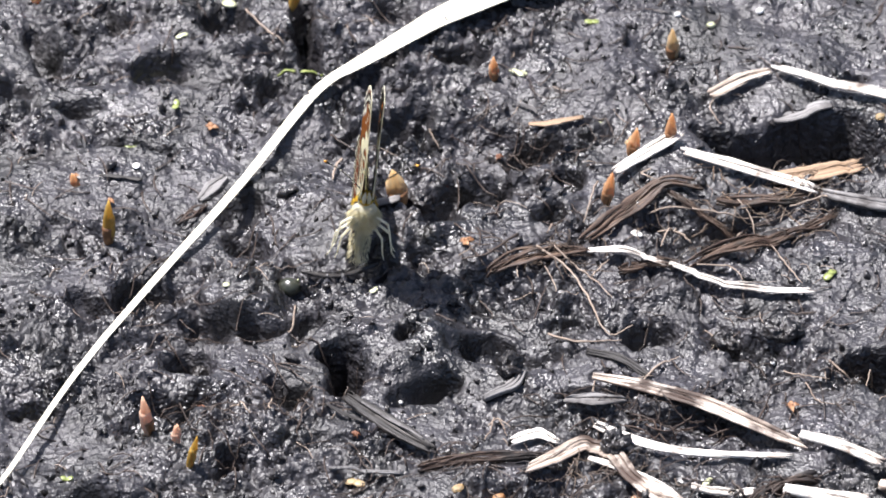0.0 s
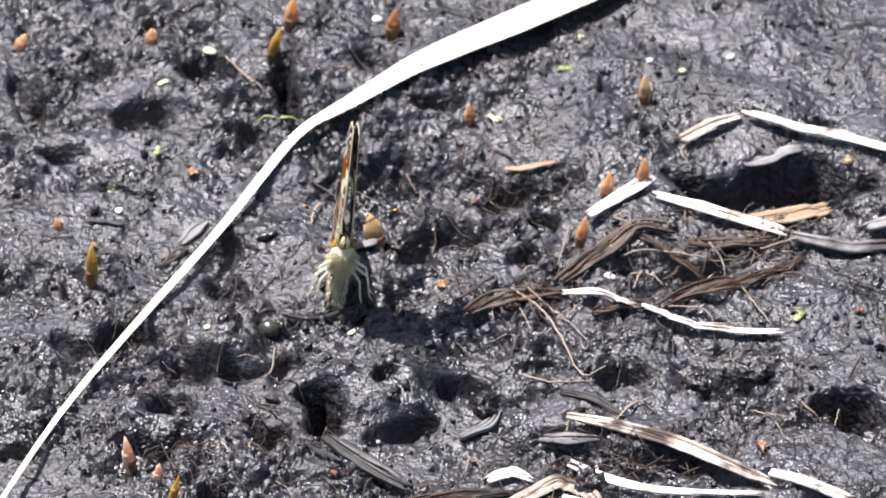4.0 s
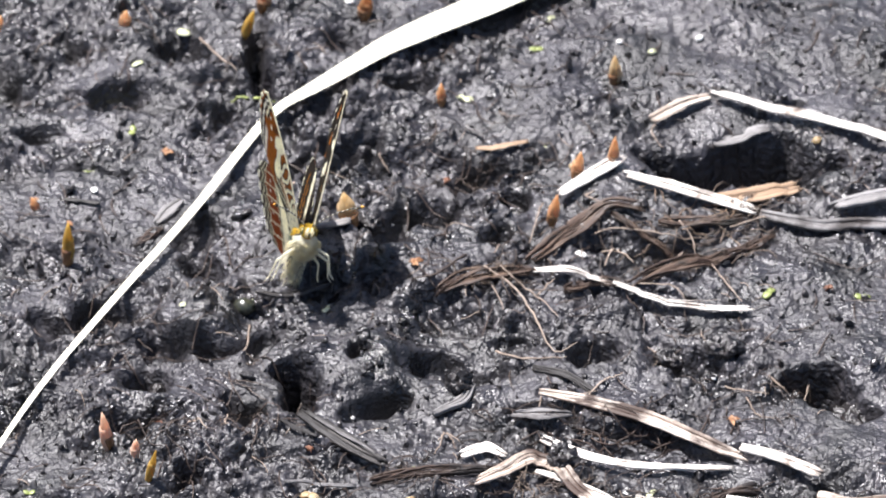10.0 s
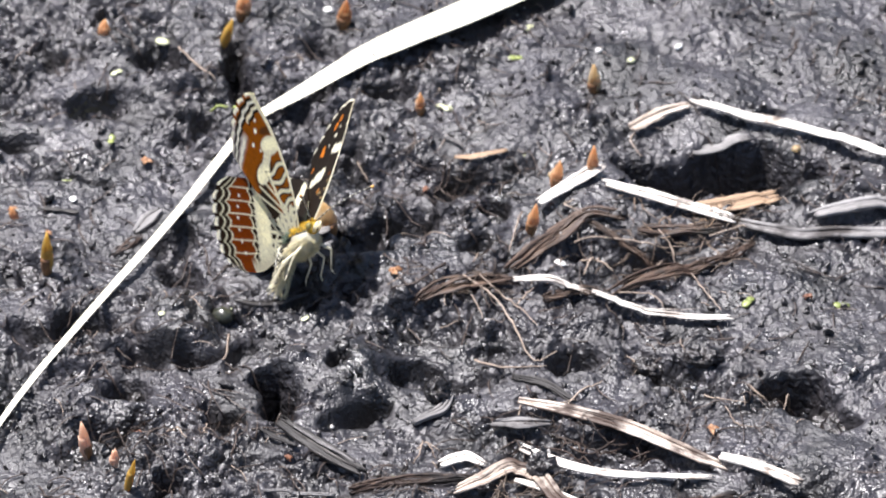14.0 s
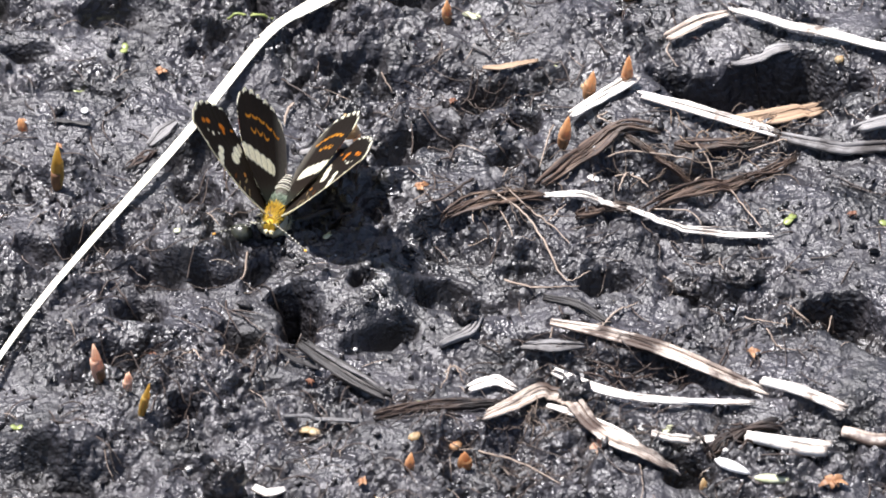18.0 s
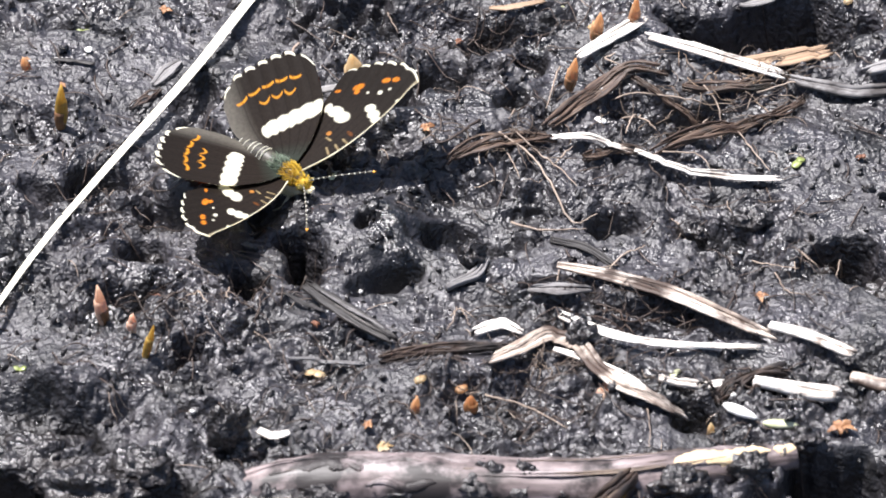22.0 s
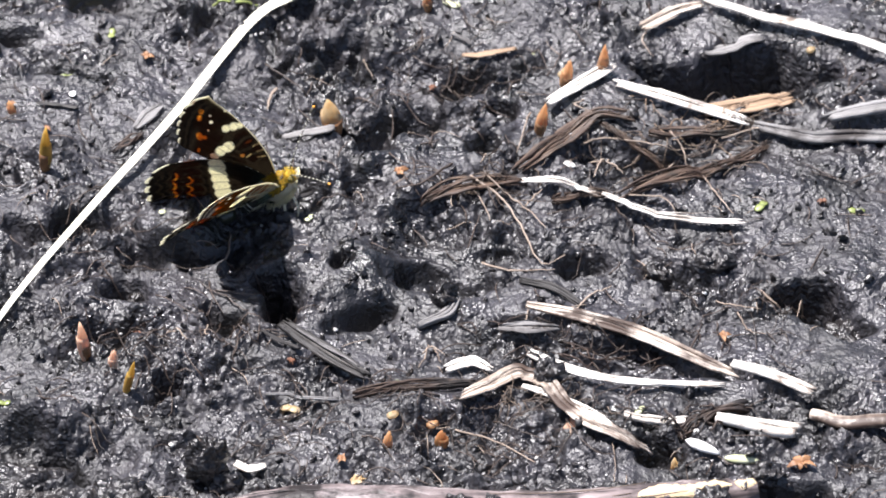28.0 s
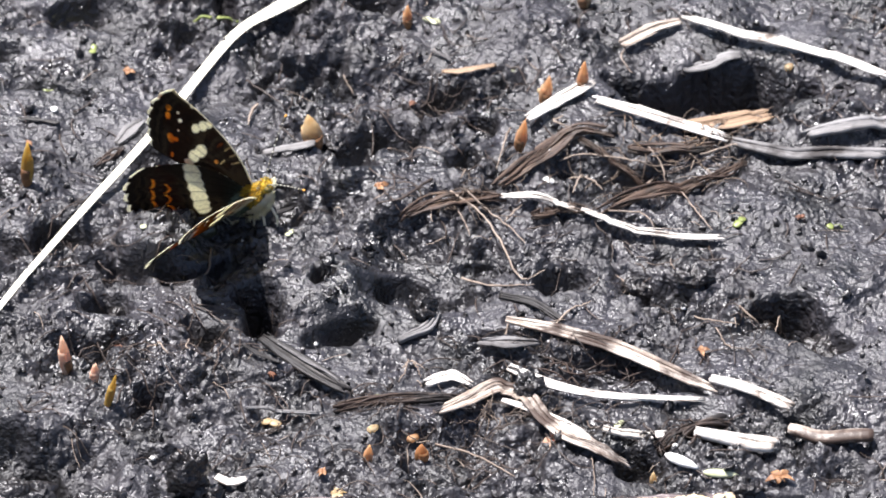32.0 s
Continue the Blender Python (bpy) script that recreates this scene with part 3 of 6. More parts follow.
# no leaf: a dark brown strip laid in as the shade under the white straw
straw("dead_leaf_and_shade", [(29.7, 5.1), (34.9, 4.6), (41.2, 5.5)], [1.2, 2.2, 1.2], 0.4, LEAF, "curled brown strip with frayed edges on mud, dead leaf and once shade under straw", "dead leaf", seed=74, strands=10, lift=0.3, group="dead leaves", strips=5)
straw("dead_leaf_and_shade", [(16.9, -9.1), (20.9, -8.2), (24.5, -9.5)], [0.8, 1.5, 0.8], 0.4, LEAF, "curled brown strip with frayed edges on mud, dead leaf and once shade under straw", "dead leaf", seed=75, strands=10, lift=0.3, group="dead leaves", strips=5)
straw("dead_leaf_and_shade", [(23.3, 5.9), (26.9, 3.3), (32.6, -0.1)], [0.5, 0.9, 0.4], 0.4, LEAF, "curled brown strip with frayed edges on mud, dead leaf and once shade under straw", "dead leaf", seed=76, strands=10, lift=0.3, group="dead leaves", strips=5)
straw("straw", [(13.4, -31.3, 0.6), (19.2, -32.3, 0.6), (26.4, -34.5, 0.6), (32.2, -37.4, 0.6), (40.2, -42.1, 0.6)], [1.0, 2.1, 2.6, 2.3, 1.7], 0.5, STREAKED, B_LABEL, seed=14, strands=8, lift=0.8, flat=True)
straw("straw", [(39.3, -40.4, 0.6), (44.0, -42.7, 0.6), (49.5, -46.6, 0.6)], [1.3, 1.5, 1.8], 0.6, STRAW, "broken white straw end with a brown tip", seed=15, strands=2, lift=0.7, flat=True)
straw("straw", [(13.1, -40.3, 0.6), (17.7, -42.7, 0.6), (23.2, -44.3, 0.6), (29.4, -44.6, 0.6), (38.5, -44.3, 0.6)], [1.5, 1.6, 1.4, 1.1, 0.8], 0.35, STRAW, W_LABEL, seed=16, strands=1, lift=0.7, flat=True)
straw("straw", [(4.7, -48.8), (8.7, -45.9), (12.2, -43.2), (15.6, -45.0), (18.2, -50.0), (21.6, -53.9), (25.7, -55.6), (29.0, -55.8)], [1.2, 2.2, 2.4, 2.2, 2.0, 2.0, 2.0, 1.2], 0.4, STREAKED, "bent streaked straw arching over the mud", seed=17, strands=7, lift=1.0)
straw("straw", [(12.8, -45.7), (16.9, -47.5), (21.0, -50.7), (25.3, -55.7)], [0.7, 1.4, 1.6, 1.2], 0.35, STRAW, W_LABEL, seed=18, strands=2, lift=0.9)
straw("straw", [(3.2, -41.7), (6.3, -40.6), (9.1, -42.3)], [1.4, 1.9, 0.9], 0.3, STRAW, "torn white straw flake on mud", seed=19, lift=0.9)
straw("rotten_twig", [(-8.4, -47.5), (-2.8, -45.1), (2.9, -44.4), (8.8, -44.5)], [0.8, 1.6, 1.8, 0.9], 0.6, BROWN, "dark frayed rotten stem lying on mud", "twig", seed=20, strands=12, lift=0.5, fold=0.1, group="rotten stems", strips=5, taper=0.4)
straw("straw", [(25.5, -51.3), (28.9, -51.6), (33.7, -50.7)], [0.9, 1.3, 1.2], 0.6, STRAW, W_LABEL, seed=21, lift=0.5)
straw("dead_leaf_and_shade", [(32.3, -53.9), (35.8, -49.8), (41.4, -47.8)], [1.2, 2.2, 2.0], 0.6, BROWN, "dark brown curled leaf sheath on a reed", "dead leaf", seed=22, strands=12, lift=0.35, group="dead leaves", strips=5)
straw("reed_piece", [(37.1, -51.0), (40.9, -51.9), (44.3, -52.9), (47.4, -53.5)], [1.5, 2.2, 2.3, 2.1], 1.2, STRAW, "white broken piece of reed stem with dark ends", "reed", seed=23, lift=0.7, fold=0.0, strands=3, group="reed pieces", strips=2, flat=True, taper=0.8)
straw("reed_piece", [(49.1, -49.8), (53.3, -51.8), (59.5, -52.2)], [1.6, 2.0, 1.9], 1.3, STREAKED, "white broken piece of reed stem", "reed", seed=24, lift=0.6, fold=0.0, group="reed pieces", strips=1, flat=True, taper=0.85)
straw("wood_chip", [(-18.0, 3.6, 0.3), (-14.7, 3.6, 0.3), (-11.2, 3.5, 0.3)], [0.9, 1.3, 1.2], 0.5, GREYED, "small flat grey wood chip", "wood chip", seed=25, lift=0.5, fold=0.0, group="chips", strips=1, flat=True, taper=0.85)
straw("charred_twig", [(-17.6, -34.4), (-14.2, -37.6), (-10.2, -41.1), (-6.5, -44.0)], [1.6, 2.6, 2.6, 1.4], 1.1, BLACK, "black wet twig with pale split edge", "twig", seed=26, strands=8, lift=0.9, fold=0.1, group="dark twigs", strips=5, flat=True, taper=0.4)
straw("charred_twig", [(-20.1, -35.6), (-18.1, -37.9), (-15.2, -40.3)], [0.4, 0.7, 0.5], 0.5, BLACK, "black wet twig lying on mud", "twig", seed=27, lift=0.4, fold=0.0, group="dark twigs", strips=2, flat=True, taper=0.5)
straw("straw", [(-19.5, -47.8), (-15.9, -47.2), (-10.2, -47.6)], [0.3, 0.45, 0.35], 0.3, GREYED, "thin grey straw stalk on mud", seed=28, lift=0.4)
straw("straw", [(-23.0, -60.1), (-21.1, -61.0), (-19.1, -60.6)], [1.1, 1.4, 0.8], 0.4, STRAW, "short white straw chip beside a reed stem", seed=29, lift=0.5)
straw("charred_twig", [(-50.3, 9.9), (-47.5, 9.6), (-44.7, 9.1)], [0.4, 0.6, 0.5], 0.5, BLACK, "thin black twig lying on mud", "twig", seed=30, lift=0.3, fold=0.0, group="dark twigs", strips=1, flat=True, taper=0.5)
straw("charred_twig", [(-23.7, -10.0), (-19.1, -9.5), (-13.9, -6.2)], [0.5, 0.9, 0.7], 0.8, BLACK, "black wet twig under the butterfly", "twig", seed=31, lift=0.3, fold=0.0, strands=2, group="dark twigs", strips=1, flat=True, taper=0.5)
straw("dead_leaf_and_shade", [(-37.2, 5.8), (-35.5, 8.5), (-33.8, 10.5)], [1.0, 2.2, 0.9], 0.25, GREYED, "flat grey skeleton leaf on mud", "dead leaf", seed=32, lift=0.3, group="dead leaves", strips=5)
straw("dead_leaf_and_shade", [(-40.1, 2.3), (-38.0, 3.6), (-36.2, 4.9)], [0.7, 1.6, 0.7], 0.25, BROWN, "small brown dead leaf on mud", "dead leaf", seed=33, lift=0.35, group="dead leaves", strips=5)
straw("rotten_twig", [(13.7, -80.1), (17.8, -75.4), (22.1, -70.1)], [2.4, 2.6, 1.8], 1.8, BROWN, "dark brown stub of rotten stem against a reed", "twig", seed=34, strands=4, lift=2.4, fold=0.0, group="rotten stems", strips=3, flat=True, taper=0.5)
straw("straw", [(29.9, -76.3), (34.7, -76.7), (41.1, -72.4)], [0.9, 1.3, 1.0], 0.4, STRAW, W_LABEL, seed=35, lift=0.6)
straw("straw", [(5.4, 21.9), (8.8, 22.0), (12.6, 22.8)], [0.8, 1.2, 0.7], 0.3, TAN, "short pale tan straw on mud", seed=36, lift=0.5)
straw("straw", [(3.9, 25.9), (5.8, 24.8), (6.6, 23.8)], [0.3, 0.5, 0.3], 0.3, GREYED, "thin grey straw stalk on mud", seed=37, lift=0.5)
straw("straw", [(9.9, -34.9), (13.3, -36.4), (17.6, -35.4)], [1.2, 2.4, 1.0], 0.4, GREYED, "pale grey flat flake of straw", seed=38, lift=0.3)
straw("charred_twig", [(-0.3, -32.5), (3.3, -30.2), (4.9, -27.5)], [0.8, 1.7, 0.6], 0.8, GREYED, "grey-black wet splinter of wood", "twig", seed=39, lift=0.4, fold=0.0, group="dark twigs", strips=3, taper=0.5)
straw("rotten_twig", [(12.7, -24.4), (17.0, -25.9), (20.6, -29.6)], [0.9, 1.3, 1.0], 0.7, BLACK, "dark rotten stem lying on mud", "twig", seed=40, lift=0.3, fold=0.0, group="rotten stems", strips=3, flat=True, taper=0.5)
straw("straw", [(-15.6, -36.0), (-12.0, -39.2), (-7.7, -42.4)], [0.3, 0.5, 0.3], 0.3, GREYED, "pale split edge strip on a black twig", seed=41, lift=1.5, strips=2)


def torn_patch(line, width, thick, first, last, low, high, proud, seed):
    """A patch that hugs a stem between two angles, with a ragged outline."""
    rng = random.Random(seed)
    n = len(line)
    w, t = along(width, n), along(thick, n)
    ks = np.linspace(first * (n - 1), last * (n - 1), 40)
    x = np.column_stack([np.interp(ks, np.arange(n), line[:, c]) for c in range(3)])
    rows, cols = len(ks), 9
    verts, faces, uv = [], [], []
    for i in range(rows):
        s = i / (rows - 1)
        taper = min(1, 0.12 + 3.2 * s, 0.1 + 5 * (1 - s))
        mid, half = (low + high) / 2 + 0.12 * math.sin(9 * s + seed), (high - low) / 2 * taper
        a0, a1 = mid - half * rng.uniform(0.8, 1.1), mid + half * rng.uniform(0.8, 1.1)
        ww, tt = np.interp(ks[i], np.arange(n), w) / 2, np.interp(ks[i], np.arange(n), t) / 2
        for j in range(cols):
            q = j / (cols - 1)
            a = a0 + (a1 - a0) * q
            lift = proud * (math.sin(math.pi * q) ** 0.4 - 0.35) * min(1, 6 * s, 6 * (1 - s)) + rng.uniform(-0.03, 0.03)
            verts.append((x[i, 0], x[i, 1] + (ww + lift) * math.cos(a), x[i, 2] + (tt + lift) * math.sin(a)))
            uv.append((s * 2.2, q))
    for i in range(rows - 1):
        for j in range(cols - 1):
            a = i * cols + j
            faces.append((a, a + 1, a + cols + 1, a + cols))
    return verts, faces, uv


def reed_stem():
    """The thick fallen stem at the near edge, its bark torn open over the pale pith."""
    rng = random.Random(5)
    pts = [(-27.1, -69.2), (-15.9, -69.2), (-3.8, -69.0), (8.4, -68.7), (20.6, -68.2), (31.5, -66.1), (41.8, -63.4)]
    base, line = draped(pts, 0.4)
    line[:, 2] = np.linspace(line[0, 2], line[-1, 2], len(line)) * 0.5 + 0.5 * line[:, 2].mean()
    line[:, 1] += 0.5 * np.sin(np.linspace(0, 9, len(line)))
    line[:, 2] -= 4.0 * np.exp(-np.arange(len(line)) / 2.5)
    ob = thing("fallen_reed", base, "thick grey-brown fallen reed stem, bark torn open", "reed")
    wide, deep = [4.8, 7.6, 8.0, 7.6, 7.2, 5.6, 3.4], [3.8, 6.0, 6.4, 6.0, 5.8, 4.6, 2.8]
    part("bark", sweep(line, wide, deep, 26, 0, 0, 0.05, rng), BARK, ob)
    part("pith", torn_patch(line, wide, deep, 0.755, 0.95, 1.2, 2.3, 0.42, 3), PITH, ob, "bare cream pith")
    part("pith", torn_patch(line, wide, deep, 0.955, 1.0, 1.1, 2.2, 0.3, 4), PITH, ob, "bare cream pith")
    for k in range(9):
        f = rng.uniform(0.0, 0.9)
        a = rng.uniform(0.7, 2.6)
        part("bark_plate", torn_patch(line, wide, deep, f, f + rng.uniform(0.06, 0.14), a, a + rng.uniform(0.3, 0.7), 0.3, 30 + k), BARK, ob)
    for k in range(44):
        c = line[rng.randrange(2, len(line) - 8)] + np.array([rng.uniform(-1, 1), rng.choice((-3.4, -3.0, -2.6, -2.2, -1.8, 2.6, 3.0)), rng.uniform(-1.2, 1.4)])
        r = rng.uniform(0.6, 1.7)
        part("caked_mud", moved(lump(r * 1.7, r, r * 0.7, 20 + k, 0.6, 10, 14, 2.2), Matrix.Translation(c)), CLOD, ob, "black mud caked on the bark")
    for k in range(20):
        a = rng.randrange(0, len(line) - 14)
        strip = line[a:a + rng.randrange(8, 14)] + np.array([0, rng.uniform(-1.6, 1.2), rng.uniform(2.6, 3.0)])
        part("bark_strip", sweep(strip, [0.1, rng.uniform(0.25, 0.6), 0.1], [0.08, 0.16, 0.08], 6, 0.1, 0, 0.2, rng), rng.choice((BARK, ROOT_MID)), ob)


reed_stem()

PALE, DARK = "fine pale dry root on mud", "fine dark root on mud"
root([(6.5, -5.1), (10.2, -9.0), (12.8, -14.1), (14.2, -18.8), (16.0, -21.4), (18.5, -19.3)], 0.3, ROOT, PALE, 0.6, 1)
root([(8.4, -4.9), (11.7, -9.1), (13.9, -11.4), (16.1, -15.4)], 0.24, ROOT, PALE, 0.6, 2)
root([(6.1, -5.3), (8.3, -10.5), (8.9, -13.1)], 0.2, ROOT, PALE, 0.6, 3)
root([(4.6, -6.1), (3.9, -8.9), (4.0, -10.9)], 0.2, ROOT, PALE, 0.6, 4)
root([(13.5, -9.7), (14.7, -7.9), (15.8, -6.8)], 0.25, ROOT, PALE, 0.6, 5)
root([(19.6, -31.1), (21.8, -27.5), (24.4, -25.7)], 0.3, ROOT, PALE, 0.5, 6)
root([(13.4, -32.6), (14.1, -30.2), (17.8, -30.8), (21.1, -29.7)], 0.25, ROOT, PALE, 0.5, 7)
root([(7.9, -19.8), (12.0, -22.1), (17.1, -21.9)], 0.3, ROOT, PALE, 0.4, 8)
root([(24.4, 1.1), (23.4, -0.8), (22.3, -4.8)], 0.3, ROOT, PALE, 0.9, 9)
root([(22.0, 1.2), (24.8, 0.1), (26.3, -2.3)], 0.25, ROOT, PALE, 0.9, 10)
root([(33.2, 2.1), (31.1, -0.1), (29.1, -4.0)], 0.3, ROOT, PALE, 0.9, 11)
root([(36.1, -3.2), (38.4, -8.3), (40.3, -11.6)], 0.25, ROOT, PALE, 0.6, 12)
root([(29.8, 26.2), (29.2, 23.9), (30.6, 21.1)], 0.22, ROOT, PALE, 0.6, 13)
root([(-7.6, 21.9), (-7.3, 21.3), (-6.3, 19.3)], 0.25, ROOT, PALE, 0.5, 14)
root([(-32.2, 44.5), (-29.4, 40.2), (-26.9, 38.1)], 0.35, ROOT, "pale bent twig on mud", 0.4, 15)
root([(-24.4, -14.2), (-25.0, -18.1), (-27.8, -19.0)], 0.3, ROOT, PALE, 0.4, 16)
root([(43.5, -24.4), (45.7, -25.8), (48.1, -24.7)], 0.28, ROOT, PALE, 0.4, 17)
root([(49.1, -23.6), (48.8, -24.2), (47.7, -30.8)], 0.25, ROOT, PALE, 0.4, 18)
root([(50.7, -25.9), (52.0, -25.9), (53.6, -27.0)], 0.3, ROOT, PALE, 0.4, 19)
root([(37.6, -27.0), (40.4, -28.8), (43.3, -29.6)], 0.22, ROOT, PALE, 0.3, 20)
root([(40.4, -29.8), (41.8, -33.5), (43.9, -34.3)], 0.22, ROOT, PALE, 0.3, 21)
root([(23.4, 7.3), (20.8, 5.8), (18.7, 4.3)], 0.28, ROOT, PALE, 0.8, 22)
root([(21.2, 10.0), (20.1, 9.1), (24.1, 6.6), (27.2, 8.1)], 0.22, ROOT, PALE, 0.8, 23)
root([(20.7, 3.0), (25.6, 3.3), (30.8, 2.3), (36.1, 2.5)], 0.24, ROOT, PALE, 0.8, 24)
root([(14.4, 9.2), (13.7, 6.8), (12.5, 0.7)], 0.25, ROOT, PALE, 0.6, 25)
root([(32.4, 4.8), (34.2, 1.7), (34.6, -1.3)], 0.22, ROOT, PALE, 0.6, 26)
root([(39.1, 3.3), (43.2, 4.7), (45.8, 4.0)], 0.25, ROOT, PALE, 0.8, 27)
root([(26.9, -9.7), (31.3, -9.8), (32.9, -11.8)], 0.22, ROOT, PALE, 0.6, 28)
root([(4.4, -52.1), (9.3, -53.7), (14.4, -58.4)], 0.28, ROOT, PALE, 0.5, 29)
root([(-7.3, -54.4), (-5.1, -55.3), (-3.1, -59.5)], 0.25, ROOT_DARK, DARK, 0.5, 30)
root([(1.1, -36.4), (0.4, -39.6), (-0.3, -41.3)], 0.2, ROOT, PALE, 0.8, 31)
root([(1.5, -36.3), (2.2, -38.3), (2.6, -40.3)], 0.2, ROOT, PALE, 0.8, 32)
root([(0.3, -38.2), (1.3, -36.7), (3.2, -38.1)], 0.2, ROOT, PALE, 0.8, 33)
root([(-26.9, -35.3), (-27.2, -38.0), (-26.7, -38.6)], 0.2, ROOT, PALE, 0.4, 34)
root([(-18.9, 13.0), (-19.6, 11.8), (-20.0, 8.7)], 0.45, ROOT, "pale stubby root sticking out of mud", 0.6, 35)
root([(-20.4, 17.2), (-17.4, 14.1), (-15.2, 11.6)], 0.25, ROOT_DARK, DARK, 0.6, 36)
root([(-32.8, -35.9), (-31.0, -35.6), (-29.5, -38.6)], 0.25, ROOT, PALE, 0.4, 37)
root([(-38.6, -33.6), (-36.7, -40.3), (-35.1, -41.5)], 0.22, ROOT_DARK, DARK, 0.4, 38)
root([(4.1, -3.4), (0.4, -8.0), (-3.2, -9.3)], 0.35, ROOT_DARK, DARK, 0.7, 39)
root([(8.5, 0.0), (8.1, -1.6), (7.7, -2.4)], 0.22, ROOT, PALE, 0.6, 40)
root([(24.0, -56.3), (24.3, -59.4), (24.1, -62.6)], 0.18, ROOT, PALE, 0.5, 41)
root([(18.2, -52.4), (21.5, -58.3), (24.3, -58.5)], 0.2, ROOT_DARK, DARK, 0.5, 42)
root([(9.3, -49.7), (12.8, -52.2), (16.8, -54.5)], 0.2, ROOT_DARK, DARK, 0.5, 43)
root([(30.7, -49.3), (32.1, -51.3), (32.9, -54.3)], 0.35, ROOT_DARK, DARK, 0.7, 44)


# ---- buds, seeds and leaflets ----
def bud(place, lean, tall, width, mat, label, name="sprout", category="sprout", seed=1, scales=2, group="sprouts on the mud"):
    """A pointed bud standing in the mud: a core wrapped by scales that overlap."""
    rng = random.Random(seed)
    x, y = place
    ob = thing(name, (x, y, z_at(x, y)), label, category, group)
    full = tall + 0.7

    def spindle(w, low, high, turn, bulge):
        ks = np.linspace(low, high, 9)
        line = np.column_stack([lean * ks, 0 * ks, -0.7 + full * ks])
        prof = [w * max(0.08, (1 - ((k - bulge) / (1.02 - bulge)) ** 2) if k > bulge else 1 - 0.45 * ((bulge - k) / bulge) ** 2) for k in ks]
        v, f, u = sweep(line, prof, [p * 0.86 for p in prof], 12, 0, turn, 0.03, rng, (0, 1, 0))
        return v, f, u

    part("core", spindle(width, 0, 1.0, 0.0, 0.4), mat, ob)
    for k in range(scales):
        v, f, u = spindle(width * 1.1, 0.0, 0.62 - 0.2 * k, 0.5 + k, 0.38)
        keep = rng.uniform(0, 6.28)
        v = [(a + 0.07 * width * math.cos(keep), b + 0.09 * width * math.sin(keep), c) for a, b, c in v]
        part("scale", (v, f, u), SCALE_BROWN if k else mat, ob)
    return ob


def seed_grain(place, length, width, tall, turn, mat, label, name="seed", category="seed", seed=1, group="seeds on the mud"):
    x, y = place
    ob = thing(name, (x, y, z_at(x, y) + tall * 0.3), label, category, group)
    v, f, u = lump(length / 2, width / 2, tall / 2, seed, 0.12, 9, 12)
    v = [(a, b * (1 - 0.5 * (a / length + 0.3) ** 2), c) for a, b, c in v]
    m = Matrix.Rotation(radians(turn), 4, "Z")
    part("husk", moved((v, f, u), m), mat, ob)
    ridge = np.column_stack([np.linspace(-0.46, 0.46, 9) * length, 0 * np.arange(9), tall * 0.5 * np.sqrt(1 - np.linspace(-0.9, 0.9, 9) ** 2)])
    part("seam", moved(sweep(ridge, [0.08, 0.2, 0.08], [0.08, 0.16, 0.08], 5), m), mat, ob)
    return ob


def leaflet(place, size, turn, mat, label, lobes=2, name="leaflet", category="leaflet", seed=1, group="leaflets on the mud"):
    """A tiny floating-plant leaf of rounded lobes."""
    rng = random.Random(seed)
    x, y = place
    ob = thing(name, (x, y, z_at(x, y) + 0.25), label, category, group)
    for k in range(lobes):
        v, f, u = lump(size * 0.55, size * 0.42, size * 0.16, seed + k, 0.14, 7, 10)
        m = Matrix.Rotation(radians(turn + k * 150 + rng.uniform(-15, 15)), 4, "Z") @ Matrix.Translation((size * 0.38 if lobes > 1 else 0, 0, 0)) @ Matrix.Rotation(rng.uniform(-0.35, 0.35), 4, "Y")
        part("lobe", moved((v, f, u), m), mat, ob)
    return ob


def flake(place, size, mat, label, seed=1, arms=6, name="bud_scale", category="bud scale", group="fallen bud scales"):
    """A crumpled little scale with several lobes."""
    rng = random.Random(seed)
    x, y = place
    ob = thing(name, (x, y, z_at(x, y) + 0.3), label, category, group)
    for k in range(arms):
        a = 6.28 * k / arms + rng.uniform(-0.4, 0.4)
        r = size * rng.uniform(0.22, 0.55)
        line = smooth_line([(0, 0, 0.1), (r * 0.5 * math.cos(a), r * 0.5 * math.sin(a), 0.35), (r * math.cos(a), r * math.sin(a), rng.uniform(-0.1, 0.4))], 4)
        part("lobe", sweep(line, [0.2 * size, 0.28 * size, 0.05 * size], [0.3, 0.2, 0.08], 8, 0.3, rng.uniform(-0.6, 0.6), 0.15, rng), mat, ob)
    return ob


O_LABEL, N_LABEL = "orange-brown pointed sprout standing in mud", "brown pointed sprout standing in mud"
bud((-42.1, -39.6), -0.8, 6.0, 1.5, BUD_PINK, "pinkish orange pointed sprout standing in mud", seed=1)
bud((-48.7, -3.2), 0.3, 6.8, 1.5, BUD_YELLOW, "yellow and brown sprout with a dark base", seed=2, scales=3)
bud((18.8, 14.5), 0.7, 4.3, 1.5, BUD_ORANGE, O_LABEL, seed=3)
bud((23.6, 16.4), 0.5, 4.8, 1.4, BUD_ORANGE, O_LABEL, seed=4)
bud((15.3, 4.6), 0.9, 4.9, 1.5, BUD_ORANGE, O_LABEL, seed=5)
bud((-11.1, 5.7), -1.1, 5.0, 2.6, BUD_CREAM, "plump cream and brown bud on the mud", "bud", "bud", 6)
bud((24.4, 35.7), 0.0, 4.7, 1.6, BUD_CREAM, "pale tan pointed sprout standing in mud", seed=7)
bud((0.9, 31.2), -0.1, 3.4, 1.2, BUD_ORANGE, O_LABEL, seed=8)
bud((-23.7, 51.7), 0.6, 4.7, 1.9, BUD_ORANGE, O_LABEL, seed=9)
